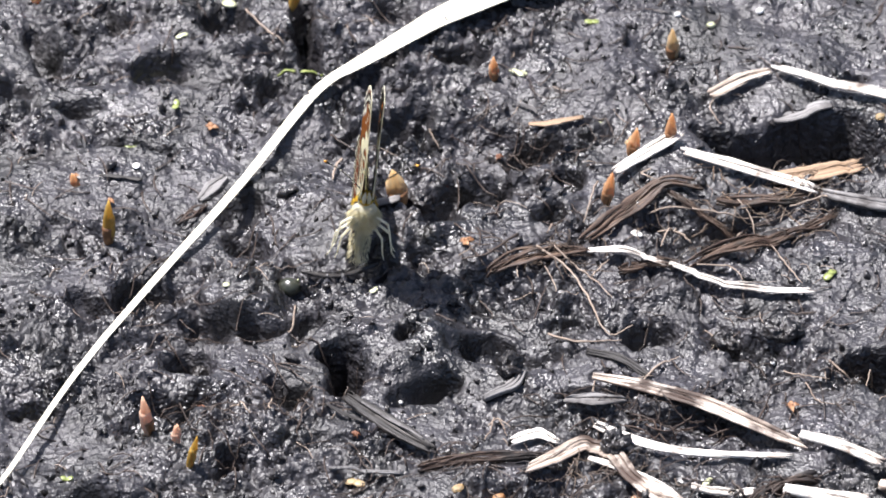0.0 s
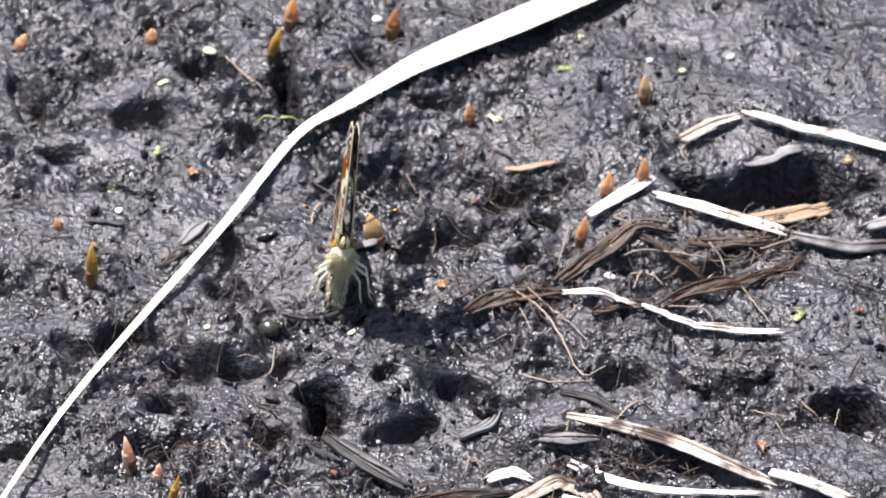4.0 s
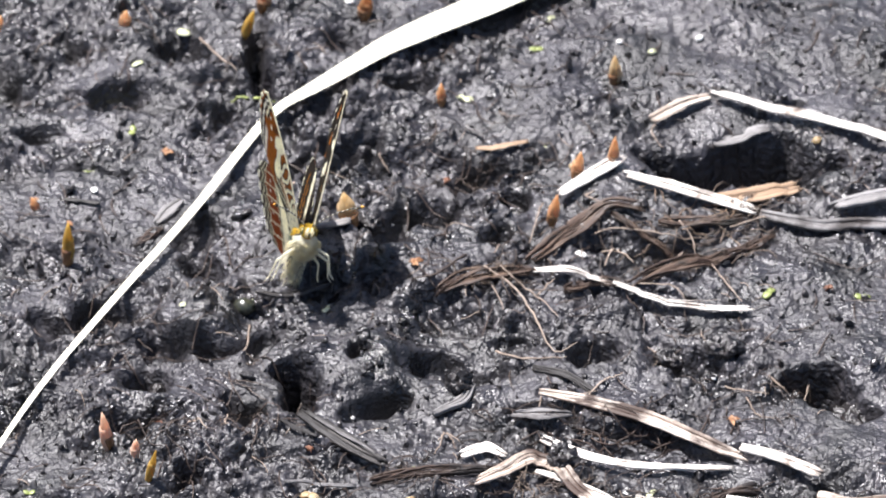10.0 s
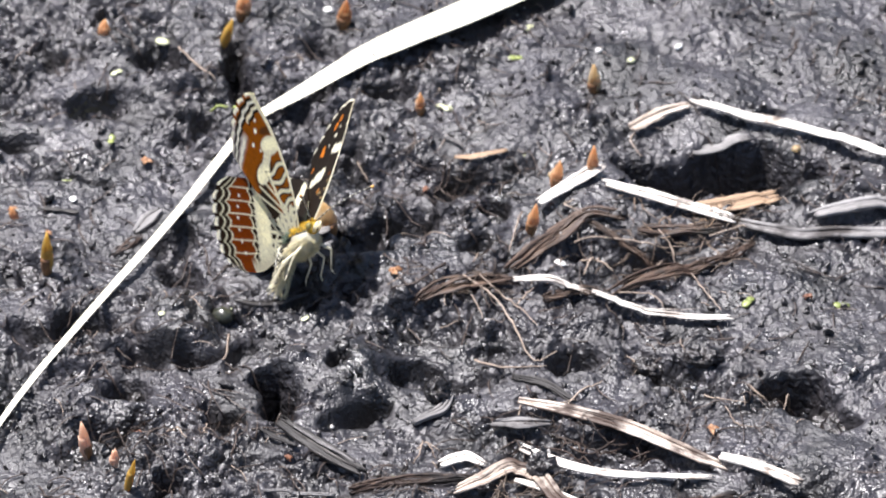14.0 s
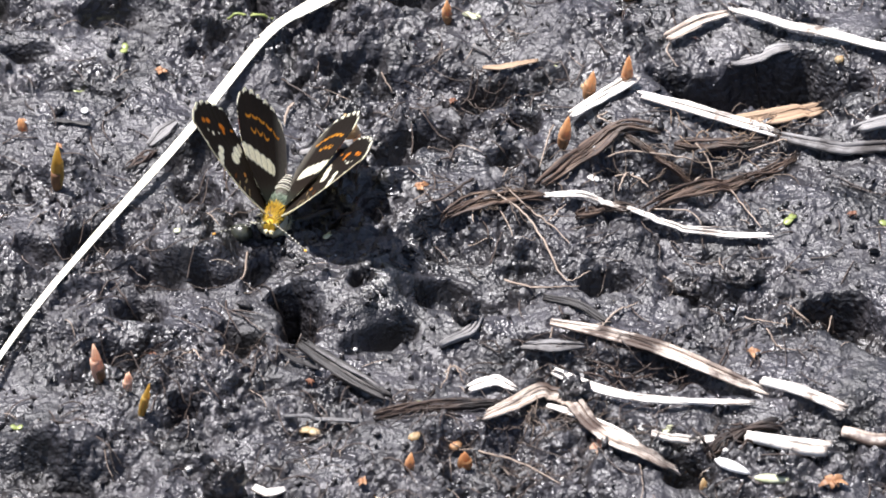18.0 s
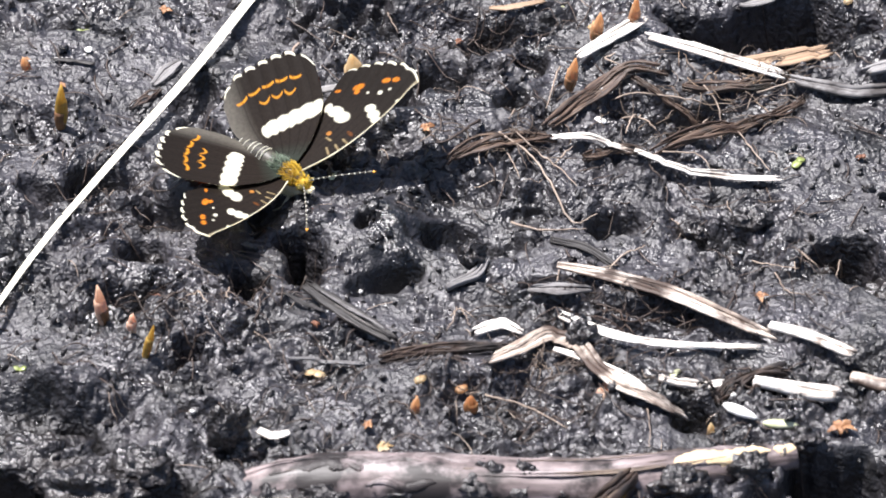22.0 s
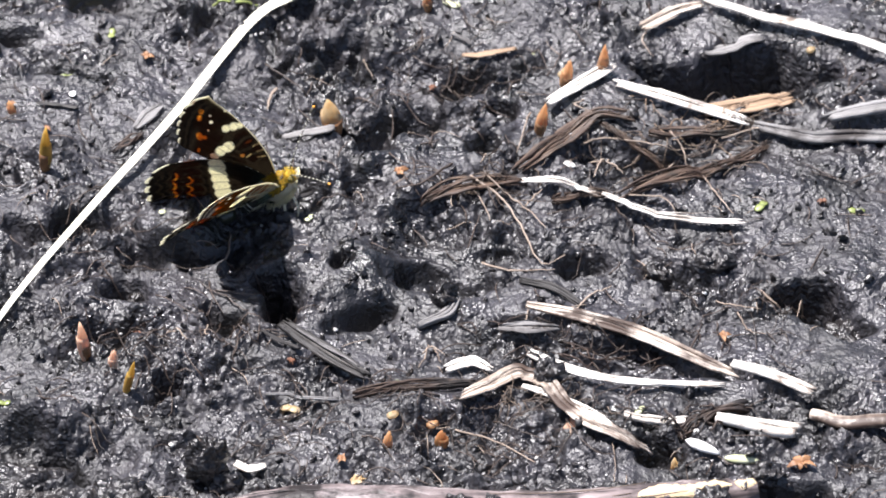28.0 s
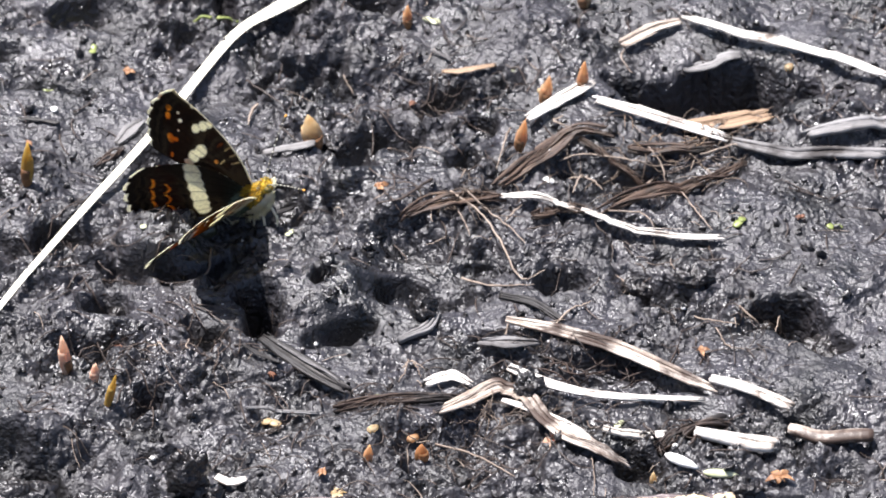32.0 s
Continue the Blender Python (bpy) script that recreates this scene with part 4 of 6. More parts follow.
bud((-9.9, 50.1), 0.7, 4.3, 1.8, BUD_BROWN, N_LABEL, seed=10)
bud((-26.2, 45.2), 1.5, 4.3, 1.3, BUD_YELLOW, "yellow-green blunt shoot standing in mud", seed=11, scales=1)
bud((-38.6, -42.1), -0.2, 2.6, 1.1, BUD_PINK, "small pink sprout standing in mud", seed=12, scales=1)
bud((-37.0, -46.8), 1.2, 5.0, 1.0, BUD_YELLOW, "slim yellow sprout leaning in mud", seed=13, scales=1)
bud((-53.1, 8.6), -0.7, 2.0, 1.1, BUD_ORANGE, "small orange sprout standing in mud", seed=14, scales=1)
bud((-42.7, 47.5), 0.5, 2.4, 1.5, BUD_ORANGE, "small orange sprout standing in mud", seed=15, scales=1)
bud((-60.3, 47.2), 0.9, 2.2, 1.6, BUD_ORANGE, "small orange sprout standing in mud", seed=16, scales=1)
bud((-4.3, -55.8), 0.5, 2.9, 1.2, BUD_ORANGE, O_LABEL, seed=17)
bud((2.6, -54.3), 0.1, 2.4, 1.7, BUD_BROWN, N_LABEL, seed=18)
bud((32.0, -56.1), -0.2, 2.2, 1.1, BUD_CREAM, "small cream sprout standing in mud", seed=19, scales=1)
bud((-38.8, -41.9), 0.3, 2.5, 1.0, BUD_PINK, "small pink sprout standing in mud", seed=20, scales=1)
seed_grain((1.6, -50.6), 1.7, 1.3, 1.0, 20, BUD_ORANGE, "small orange-tan seed lying on mud", seed=1)
seed_grain((-3.4, -51.2), 1.7, 1.1, 0.9, 30, BUD_CREAM, "small cream seed lying on mud", seed=2)
seed_grain((35.3, -56.6), 5.0, 1.6, 1.1, -32, WHITE, "long white seed lying on mud", seed=3)
seed_grain((40.1, -58.9), 4.6, 1.4, 1.0, -8, PALE_GREEN, "long greenish white seed lying on mud", seed=4)
seed_grain((36.3, -25.3), 1.1, 0.9, 0.8, 50, WHITE, "tiny white seed lying on mud", seed=5)
seed_grain((47.6, 21.7), 1.2, 1.0, 0.9, 20, WHITE, "tiny white seed lying on mud", seed=6)
seed_grain((18.4, 15.8), 1.0, 0.9, 0.8, 0, BUD_CREAM, "tiny cream seed lying on mud", seed=7)
seed_grain((29.6, 40.8), 1.2, 1.0, 0.8, 0, PALE_GREEN, "tiny pale green seed lying on mud", seed=8)
seed_grain((25.2, 42.4), 1.0, 0.9, 0.8, 0, WHITE, "tiny white seed lying on mud", seed=9)
seed_grain((36.2, 44.3), 1.3, 0.9, 0.8, 40, WHITE, "tiny white seed lying on mud", seed=10)
seed_grain((-11.7, 53.2), 1.6, 1.2, 0.9, 0, WHITE, "tiny white seed lying on mud", seed=11)
seed_grain((-31.0, -56.7), 0.8, 0.7, 0.6, 0, WHITE, "tiny white seed lying on mud", seed=12)
seed_grain((14.7, -54.9), 0.8, 0.7, 0.6, 0, WHITE, "tiny white seed lying on mud", seed=13)
seed_grain((34.6, -53.1), 0.8, 0.7, 0.6, 0, WHITE, "tiny white seed lying on mud", seed=14)
seed_grain((51.4, 22.7), 1.4, 1.0, 0.9, 30, BUD_CREAM, "tiny cream seed lying on mud", seed=15)
seed_grain((-10.8, -31.3), 0.7, 0.6, 0.5, 0, WHITE, "tiny white seed lying on mud", seed=16)
flake((-36.1, 18.9), 2.2, FLAKE, "orange crumpled bud scale on mud", 1)
flake((-2.8, -3.5), 2.6, FLAKE, "orange star-shaped bud scale on mud", 2)
flake((-16.3, -41.4), 1.6, FLAKE_BROWN, "crumpled brown bud scale on mud", 3)
flake((-9.6, -59.1), 1.7, FLAKE, "orange crumpled bud scale on mud", 4)
flake((-7.8, -61.5), 2.6, BUD_CREAM, "cream crumpled bud scale on mud", 5)
flake((38.4, -34.8), 2.2, FLAKE, "orange crumpled bud scale beside straw", 6)
flake((19.2, -52.6), 3.2, BUD_PINK, "pink curled bud scale on mud", 7)
flake((47.5, -59.3), 3.6, FLAKE, "orange torn bud scale on mud", 8)
flake((51.9, -8.8), 2.0, FLAKE_BROWN, "crumpled brown bud scale on mud", 9)
flake((-48.7, 5.0), 1.4, FLAKE, "orange crumpled bud scale on mud", 10)
flake((-53.5, 9.8), 1.6, FLAKE, "orange crumpled bud scale on mud", 11)
flake((-36.0, -32.6), 2.0, FLAKE_BROWN, "crumpled brown bud scale on mud", 12)
flake((1.5, 19.5), 1.5, FLAKE_BROWN, "reddish brown bud scale on mud", 13)
G_LABEL, Y_LABEL = "tiny bright green leaflet on mud", "tiny pale yellow-green leaflet on mud"
leaflet((13.9, 41.3), 1.2, 20, GREEN, G_LABEL, seed=1)
leaflet((15.9, 48.2), 1.2, 70, PALE_GREEN, Y_LABEL, seed=2)
leaflet((4.0, 31.7), 1.4, 0, PALE_GREEN, Y_LABEL, seed=3)
leaflet((-40.7, 23.6), 1.1, 100, GREEN, G_LABEL, seed=4)
leaflet((-40.4, 37.9), 1.0, 40, PALE_GREEN, Y_LABEL, seed=5)
leaflet((-34.4, 47.1), 2.0, 10, PALE_GREEN, "pale green oval leaf fragment on mud", 1, seed=6)
leaflet((15.3, 22.4), 1.1, 30, PALE_GREEN, Y_LABEL, seed=7)
leaflet((44.1, -9.8), 1.4, 80, GREEN, G_LABEL, seed=8)
leaflet((-43.4, 33.1), 1.2, 10, PALE_GREEN, Y_LABEL, seed=9)
leaflet((-46.3, 16.7), 1.4, 0, GREEN, "yellow-green moss tuft on mud", seed=10)
leaflet((-14.2, -12.8), 0.9, 60, PALE_GREEN, Y_LABEL, seed=11)
leaflet((-45.6, 11.8), 1.2, 95, WHITE, "small white leaf chip standing in mud", 1, seed=12)
leaflet((-33.2, -12.9), 1.0, 40, PALE_GREEN, "pale straw-yellow leaf chip on mud", 1, seed=13)
leaflet((-16.3, -48.5), 1.5, 0, BUD_CREAM, "cream two-lobed leaflet on mud", seed=14)
leaflet((-52.2, -48.4), 0.9, 0, GREEN, Y_LABEL, seed=15)
leaflet((-2.4, -43.6), 1.0, 20, GREEN, G_LABEL, seed=16)
leaflet((27.7, -48.8), 1.0, 60, PALE_GREEN, Y_LABEL, seed=17)
leaflet((56.2, -10.1), 1.2, 20, GREEN, G_LABEL, seed=18)
leaflet((-56.5, -35.0), 1.1, 60, PALE_GREEN, Y_LABEL, seed=19)
leaflet((19.3, -0.1), 1.6, -30, WHITE, "small white straw chip on mud", 1, seed=20)
straw("moss_strand", [(-27.7, 31.2), (-25.0, 31.4), (-21.6, 32.0)], [0.3, 0.5, 0.3], 0.35, GREEN, "thin green moss stem on mud", "moss", seed=61, lift=0.4, group="moss", strips=1)


def yellow_leaf():
    base, line = draped([(18.2, -74.6), (20.2, -74.6), (22.9, -74.4), (25.4, -75.0)], 1.6)
    ob = thing("fallen_leaf", base, "curled yellow leaf with dark edge on wet mud", "leaf")
    part("blade", sweep(line, [0.9, 2.2, 2.3, 0.8], [0.3, 0.4, 0.4, 0.3], 10, 0.3, 0.25), BUD_YELLOW, ob)
    part("edge", sweep(line + np.array([0, -0.9, 0.1]), [0.3, 0.6, 0.6, 0.2], 0.3, 6), SCALE_BROWN, ob, "dark rotten edge")


yellow_leaf()


def snail_shell():
    x, y = (-25.2, -11.5)
    ob = thing("snail_shell", (x, y, z_at(x, y) + 0.2), "small dark green snail shell with pale rim", "snail shell")
    part("whorl", lump(1.5, 1.3, 1.2, 3, 0.12), SHELL, ob)
    ring = [(1.0 + 0.3 * math.cos(a), 0.1 + 0.4 * math.cos(a), 0.3 + 0.8 * math.sin(a)) for a in np.linspace(-1.4, 1.4, 9)]
    part("rim", sweep(ring, [0.2, 0.4, 0.2], [0.2, 0.4, 0.2], 6), PALE_GREEN, ob, "pale rim")


snail_shell()


def clod(place, rx, ry, rz, seed, rise=0.35):
    x, y = place
    solid("mud_clod", lump(rx, ry, rz, seed, 0.36, 26, 36, 1.8), CLOD, (x, y, z_at(x, y) + rz * rise), "black crumbly clod of wet mud", "clod", "mud clods")


clod((-26.4, -62.5), 2.3, 2.0, 3.6, 1, 0.8)
clod((-24.2, -63.7), 2.0, 1.6, 1.5, 2)
clod((16.3, -44.0), 1.9, 1.8, 1.7, 3)
clod((-42.4, -69.8), 6.5, 4.5, 3.0, 4, 0.0)
clod((-49.3, -63.4), 6.0, 4.0, 2.2, 5, 0.0)
clod((4.4, -69.7), 3.4, 2.6, 2.4, 6)
clod((36.3, -66.6), 2.6, 2.2, 2.0, 7)
clod((14.6, -68.9), 2.6, 2.0, 1.8, 8)
clod((-13.9, -70.0), 4.0, 2.2, 2.0, 9)
clod((3.1, -27.4), 1.6, 1.5, 2.0, 10)
clod((54.5, -29.8), 3.0, 3.0, 2.4, 11)
clod((-7.2, -70.8), 3.0, 1.8, 1.8, 12)
clod((-1.1, -70.6), 2.2, 1.8, 1.6, 13)
clod((-21.4, -71.3), 2.6, 1.8, 1.6, 14)
clod((27.4, -69.8), 3.2, 2.0, 1.6, 15)
clod((9.1, -69.5), 1.8, 1.6, 2.0, 16)
clod((-37.0, -67.2), 3.6, 3.0, 2.4, 17, 0.1)
clod((42.7, -60.7), 2.4, 1.8, 1.6, 18)
clod((30.8, -19.4), 2.4, 2.0, 1.8, 19)
clod((-35.8, -24.7), 2.2, 1.8, 1.6, 20)
clod((37.7, -20.5), 2.4, 1.8, 1.4, 21)
clod((-8.8, 6.8), 2.0, 1.8, 1.5, 22)


# ---- loose crumbs, grains and fibres ----
def scatter(count, seed, keep):
    rng = random.Random(seed)
    out = []
    while len(out) < count:
        x, y = rng.uniform(-70, 70), rng.uniform(-84, 62)
        if keep(x, y, rng):
            out.append((x, y))
    xs, ys = np.array(out).T
    return out, height(xs, ys), rng


def crumbs():
    spots, zs, rng = scatter(3600, 21, lambda x, y, r: r.random() < 0.35 + 0.65 * (noise.noise(Vector((x / 14, y / 14, 0))) > 0))
    shapes = [lump(1, 0.8, 0.6, 40 + k, 0.75, 6, 8, 2.3) for k in range(14)]
    made = []
    for (x, y), z in zip(spots, zs):
        r = min(1.0, 0.2 * math.exp(abs(rng.gauss(0, 0.55))))
        m = Matrix.Translation((x, y, z + r * 0.25)) @ Euler((rng.uniform(0, 6), rng.uniform(0, 6), rng.uniform(0, 6))).to_matrix().to_4x4() @ Matrix.Diagonal((r * rng.uniform(0.8, 1.5), r, r * rng.uniform(0.6, 1), 1))
        made.append(moved(rng.choice(shapes), m))
    solid("mud_crumbs", merge(made), CRUMB, (0, 0, 0), "loose black crumbs of peaty mud", "crumbs", kind="stuff")


def grains():
    spots, zs, rng = scatter(420, 22, lambda x, y, r: True)
    shapes = [lump(1, 1, 1, 70 + k, 0.3, 4, 6) for k in range(6)]
    made = []
    for (x, y), z in zip(spots, zs):
        r = rng.uniform(0.08, 0.24)
        made.append(moved(rng.choice(shapes), Matrix.Translation((x, y, z + r * 0.5)) @ Matrix.Diagonal((r, r * rng.uniform(0.7, 1.2), r * 0.8, 1))))
    solid("sand_grains", merge(made), GRAIN, (0, 0, 0), "pale sand grains scattered on mud", "grains", kind="stuff")


def loose_fibres(name, count, seed, mat, label, w, length):
    spots, zs, rng = scatter(count, seed, lambda x, y, r: r.random() < 0.12 + (noise.noise(Vector((x / 18 + 5, y / 18, 3))) > 0.05) + math.exp(-((x - 24) / 24) ** 2 - ((y + 8) / 22) ** 2))
    made = []
    for x, y in spots:
        a, l = rng.uniform(0, 6.28), rng.uniform(*length)
        bend = rng.uniform(-0.7, 0.7)
        pts = np.array([(x + l * s * math.cos(a + bend * s), y + l * s * math.sin(a + bend * s)) for s in np.linspace(0, 1, 6)])
        h = height(pts[:, 0], pts[:, 1])
        line = np.column_stack([pts, 0.5 * h + 0.5 * h.max() + 0.1 + 0.3 * np.sin(np.linspace(0, 3.1, 6)) * rng.uniform(0, 1.2)])
        made.append(sweep(line, [w, w, w * 0.4], [w, w, w * 0.4], 4))
    solid(name, merge(made), mat, (0, 0, 0), label, "fibres", kind="stuff")


def root_tangle(place, rx, ry, count, seed, mat, w=0.16, length=(3.0, 8.0), lean=0.0):
    """A mat of fine roots round a place."""
    rng = random.Random(seed)
    made = []
    for _ in range(count):
        x, y = place[0] + rng.gauss(0, rx * 0.5), place[1] + rng.gauss(0, ry * 0.5)
        a, l, bend = rng.gauss(lean, 0.9), rng.uniform(*length), rng.uniform(-1.6, 1.6)
        pts = np.array([(x + l * (s - 0.5) * math.cos(a + bend * s), y + l * (s - 0.5) * math.sin(a + bend * s)) for s in np.linspace(0, 1, 9)])
        h = height(pts[:, 0], pts[:, 1])
        line = np.column_stack([pts, 0.6 * h + 0.4 * h.max() + 0.15 + 0.9 * np.sin(np.linspace(0, 3.14, 9)) * rng.uniform(0, 1.0)])
        k = w * rng.uniform(0.6, 1.5)
        made.append(sweep(line, [k, k, k * 0.4], [k, k, k * 0.4], 5))
    solid("root_tangle", merge(made), mat, (0, 0, 0), "tangle of fine brown roots on mud", "roots", "root tangles", "stuff")


crumbs()
grains()
root_tangle((24.8, 1.5), 11, 6, 22, 1, ROOT_MID, 0.12, (2, 6))
root_tangle((8.4, -6.2), 6, 3, 26, 18, ROOT_MID, 0.14, (3, 7), -0.3)
root_tangle((43.6, 7.0), 6, 4, 16, 19, ROOT_MID, 0.13, (2, 6), 0.3)
root_tangle((14.2, -47.3), 8, 4, 34, 20, ROOT_MID, 0.13, (2, 6), -0.4)
root_tangle((34.1, -50.7), 6, 3, 30, 21, BROWN, 0.24, (2, 6), 0.3)
root_tangle((24.8, -36.7), 12, 4, 30, 22, BROWN, 0.2, (3, 8), -0.3)
root_tangle((38.3, 1.7), 9, 7, 22, 4, ROOT_MID, 0.11)
root_tangle((39.1, 7.6), 8, 5, 22, 5, TAN, 0.11, (2, 6), 0.2)
root_tangle((44.9, -27.5), 8, 8, 22, 6, ROOT_DARK, 0.13)
root_tangle((19.2, -34.9), 10, 4, 24, 7, ROOT_DARK, 0.13, (3, 9), -0.3)
root_tangle((7.2, -53.6), 13, 8, 33, 8, ROOT_DARK, 0.13)
root_tangle((-2.4, -44.7), 10, 6, 24, 9, ROOT_DARK, 0.13, (3, 8), 0.4)
root_tangle((23.1, -48.6), 12, 6, 24, 10, ROOT_DARK, 0.13)
root_tangle((-31.0, -37.3), 12, 9, 33, 11, ROOT_DARK, 0.13)
root_tangle((3.9, 20.3), 10, 8, 24, 12, ROOT_DARK, 0.13)
root_tangle((7.1, -71.0), 16, 6, 38, 13, ROOT_DARK, 0.11, (2, 6), 0.8)
root_tangle((-42.1, -10.8), 12, 8, 22, 14, ROOT_DARK, 0.13)
root_tangle((-10.1, -52.8), 14, 9, 27, 15, ROOT_DARK, 0.13)
loose_fibres("dark_fibres", 520, 31, ROOT_DARK, "dark fine fibres lying on mud", 0.22, (2.0, 6.0))
loose_fibres("pale_fibres", 130, 32, ROOT, "pale fine fibres lying on mud", 0.14, (1.5, 4.5))


# ---- the butterfly ----
def wing_material(name):
    m, nodes, links, b = material(name, 0.5, 0.12)
    colour = nodes.new("ShaderNodeVertexColor")
    colour.layer_name = "pattern"
    vec = nodes.new("ShaderNodeTexCoord").outputs["Object"]
    dust = noise_node(nodes, links, vec, 2600, 4, 0.6)
    tone = mixed(nodes, links, 1.0, colour.outputs["Color"], ramp(nodes, links, dust, [(0.3, (0.8, 0.8, 0.8)), (0.7, (1.15, 1.15, 1.15))]), "MULTIPLY")
    links.new(tone, b.inputs["Base Color"])
    bump(nodes, links, dust, b, 0.00005, 0.6)
    thin = nodes.new("ShaderNodeBsdfTranslucent")
    links.new(tone, thin.inputs["Color"])
    mix = nodes.new("ShaderNodeMixShader")
    mix.inputs["Fac"].default_value = 0.56
    links.new(b.outputs[0], mix.inputs[1])
    links.new(thin.outputs[0], mix.inputs[2])
    links.new(mix.outputs[0], nodes["Material Output"].inputs["Surface"])
    return m


WING = wing_material("wing_scales")
FUR_GOLD = plain_material("golden_fur", (0.5, 0.3, 0.015), (0.82, 0.6, 0.08), 0.55, 0.3, 900, 0.00003, 0.5)
FUR_OLIVE = plain_material("olive_fur", (0.1, 0.14, 0.1), (0.25, 0.31, 0.22), 0.55, 0.3, 900, 0.00003, 0.4)
FUR_CREAM = plain_material("cream_fur", (0.86, 0.8, 0.58), (0.95, 0.92, 0.78), 0.55, 0.3, 900, 0.00003, 0.65)
BODY_DARK = plain_material("dark_body", (0.02, 0.018, 0.015), (0.07, 0.062, 0.045), 0.5, 0.4, 900, 0.00004)
RING = plain_material("pale_ring", (0.6, 0.58, 0.48), (0.82, 0.8, 0.7), 0.5, 0.3, 900, 0.00003, 0.5)
EYE = plain_material("eye", (0.07, 0.06, 0.02), (0.2, 0.17, 0.05), 0.15, 0.6, 1500, 0.00001)
LEG = plain_material("cream_leg", (0.78, 0.74, 0.58), (0.92, 0.89, 0.76), 0.5, 0.3, 900, 0.00003, 0.6)
TIP_ORANGE = plain_material("orange_club", (0.5, 0.2, 0.02), (0.75, 0.38, 0.06), 0.4, 0.4, 900, 0.00003)

CREAM, SNOW, RUST, FOX, AMBER, SOOT, UMBER = (0.94, 0.89, 0.62), (0.94, 0.91, 0.74), (0.21, 0.04, 0.002), (0.3, 0.085, 0.003), (0.84, 0.36, 0.03), (0.01, 0.008, 0.006), (0.027, 0.02, 0.0155)


def blob(x, y, cx, cy, rx, ry, turn=0.0, soft=0.3):
    """A soft-edged oval mark at a place on the wing, in millimetres from its root."""
    c, s = math.cos(radians(turn)), math.sin(radians(turn))
    dx, dy = x - cx, y - cy
    q = np.sqrt(((dx * c + dy * s) / rx) ** 2 + ((dy * c - dx * s) / ry) ** 2)
    return np.clip((1 - q) / soft, 0, 1)


def bar(x, y, a, b, half, soft=0.25):
    """A straight mark from a to b."""
    ax, ay, bx, by = *a, *b
    l2 = (bx - ax) ** 2 + (by - ay) ** 2
    t = np.clip(((x - ax) * (bx - ax) + (y - ay) * (by - ay)) / l2, 0, 1)
    d = np.hypot(x - ax - t * (bx - ax), y - ay - t * (by - ay))
    return np.clip((half - d) / soft + 0.5, 0, 1)


def line_at(value, at, half, soft):
    return np.clip((half - np.abs(value - at)) / soft + 0.5, 0, 1)


def paint(base, mask, colour):
    return base * (1 - mask[..., None]) + np.array(colour) * mask[..., None]


def veins(s, v, lines, width, start):
    """Fine lines that fan out from the wing's root."""
    out = np.zeros_like(s)
    for k in lines:
        out = np.maximum(out, np.clip(1.6 - np.abs(v - k) * (0.25 + s) / width, 0, 1) * (s > start))
    return out


def fringe(s, v, count, phase, start):
    """White crescents between the vein ends along the margin."""
    return np.clip((s - start) / 0.006, 0, 1) * (np.abs(np.sin(v * count * math.pi + phase)) > 0.5)


FORE_VEINS = (0.08, 0.2, 0.32, 0.44, 0.56, 0.68, 0.8, 0.91)
HIND_VEINS = (0.1, 0.24, 0.38, 0.52, 0.66, 0.8)


def fore_top(s, v, x, y):
    c = np.full((*s.shape, 3), 1.0) * np.array(UMBER)
    c = paint(c, np.clip((s - 0.5) * 3, 0, 1) * 0.5, SOOT)
    for a, b in (((-0.2, 3.4), (-1.3, 4.0)), ((0.5, 4.6), (-0.6, 5.0)), ((0.9, 6.0), (-0.3, 6.2)), ((-1.7, 5.2), (-2.6, 5.2))):
        c = paint(c, bar(x, y, a, b, 0.13, 0.15) * 0.8, (0.55, 0.42, 0.22))
    c = paint(c, blob(x, y, -2.9, 5.9, 0.5, 0.42), (0.5, 0.22, 0.05))
    c = paint(c, blob(x, y, -0.2, 7.4, 0.75, 0.3, -10) * 0.5, (0.3, 0.1, 0.02))
    for cx, cy, rx, ry in ((-5.0, 9.0, 1.3, 1.0), (-3.4, 8.8, 1.3, 1.05), (-6.4, 8.9, 0.6, 0.85), (1.2, 10.9, 0.85, 0.65), (0.2, 11.4, 1.0, 0.8), (-1.0, 11.9, 0.9, 0.75), (1.75, 14.8, 0.65, 0.45)):
        c = paint(c, blob(x, y, cx, cy, rx, ry, 20, 0.2), SNOW)
    for cx, cy, r in ((-1.9, 14.5, 0.4), (-1.1, 15.6, 0.26), (-3.4, 13.6, 0.24)):
        c = paint(c, blob(x, y, cx, cy, r, r), SNOW)
    for cx, cy, rx, ry, turn in ((-1.6, 17.2, 0.6, 0.5, 30), (-2.7, 16.4, 0.7, 0.5, 40), (-5.3, 13.6, 0.95, 0.6, 60), (-4.9, 12.9, 0.45, 0.5, 0), (-7.4, 11.6, 0.5, 0.3, 40)):
        c = paint(c, blob(x, y, cx, cy, rx, ry, turn), (0.74, 0.24, 0.02))
    c = paint(c, veins(s, v, FORE_VEINS, 0.006, 0.25) * 0.5, SOOT)
    c = paint(c, fringe(s, v, 6, 0.6, 0.982), SNOW)
    c = paint(c, np.clip((s - 0.978) / 0.006, 0, 1) * (v < 0.2), SNOW)
    c = paint(c, np.clip((0.016 - v) / 0.01, 0, 1) * 0.8, (0.55, 0.48, 0.33))
    return c


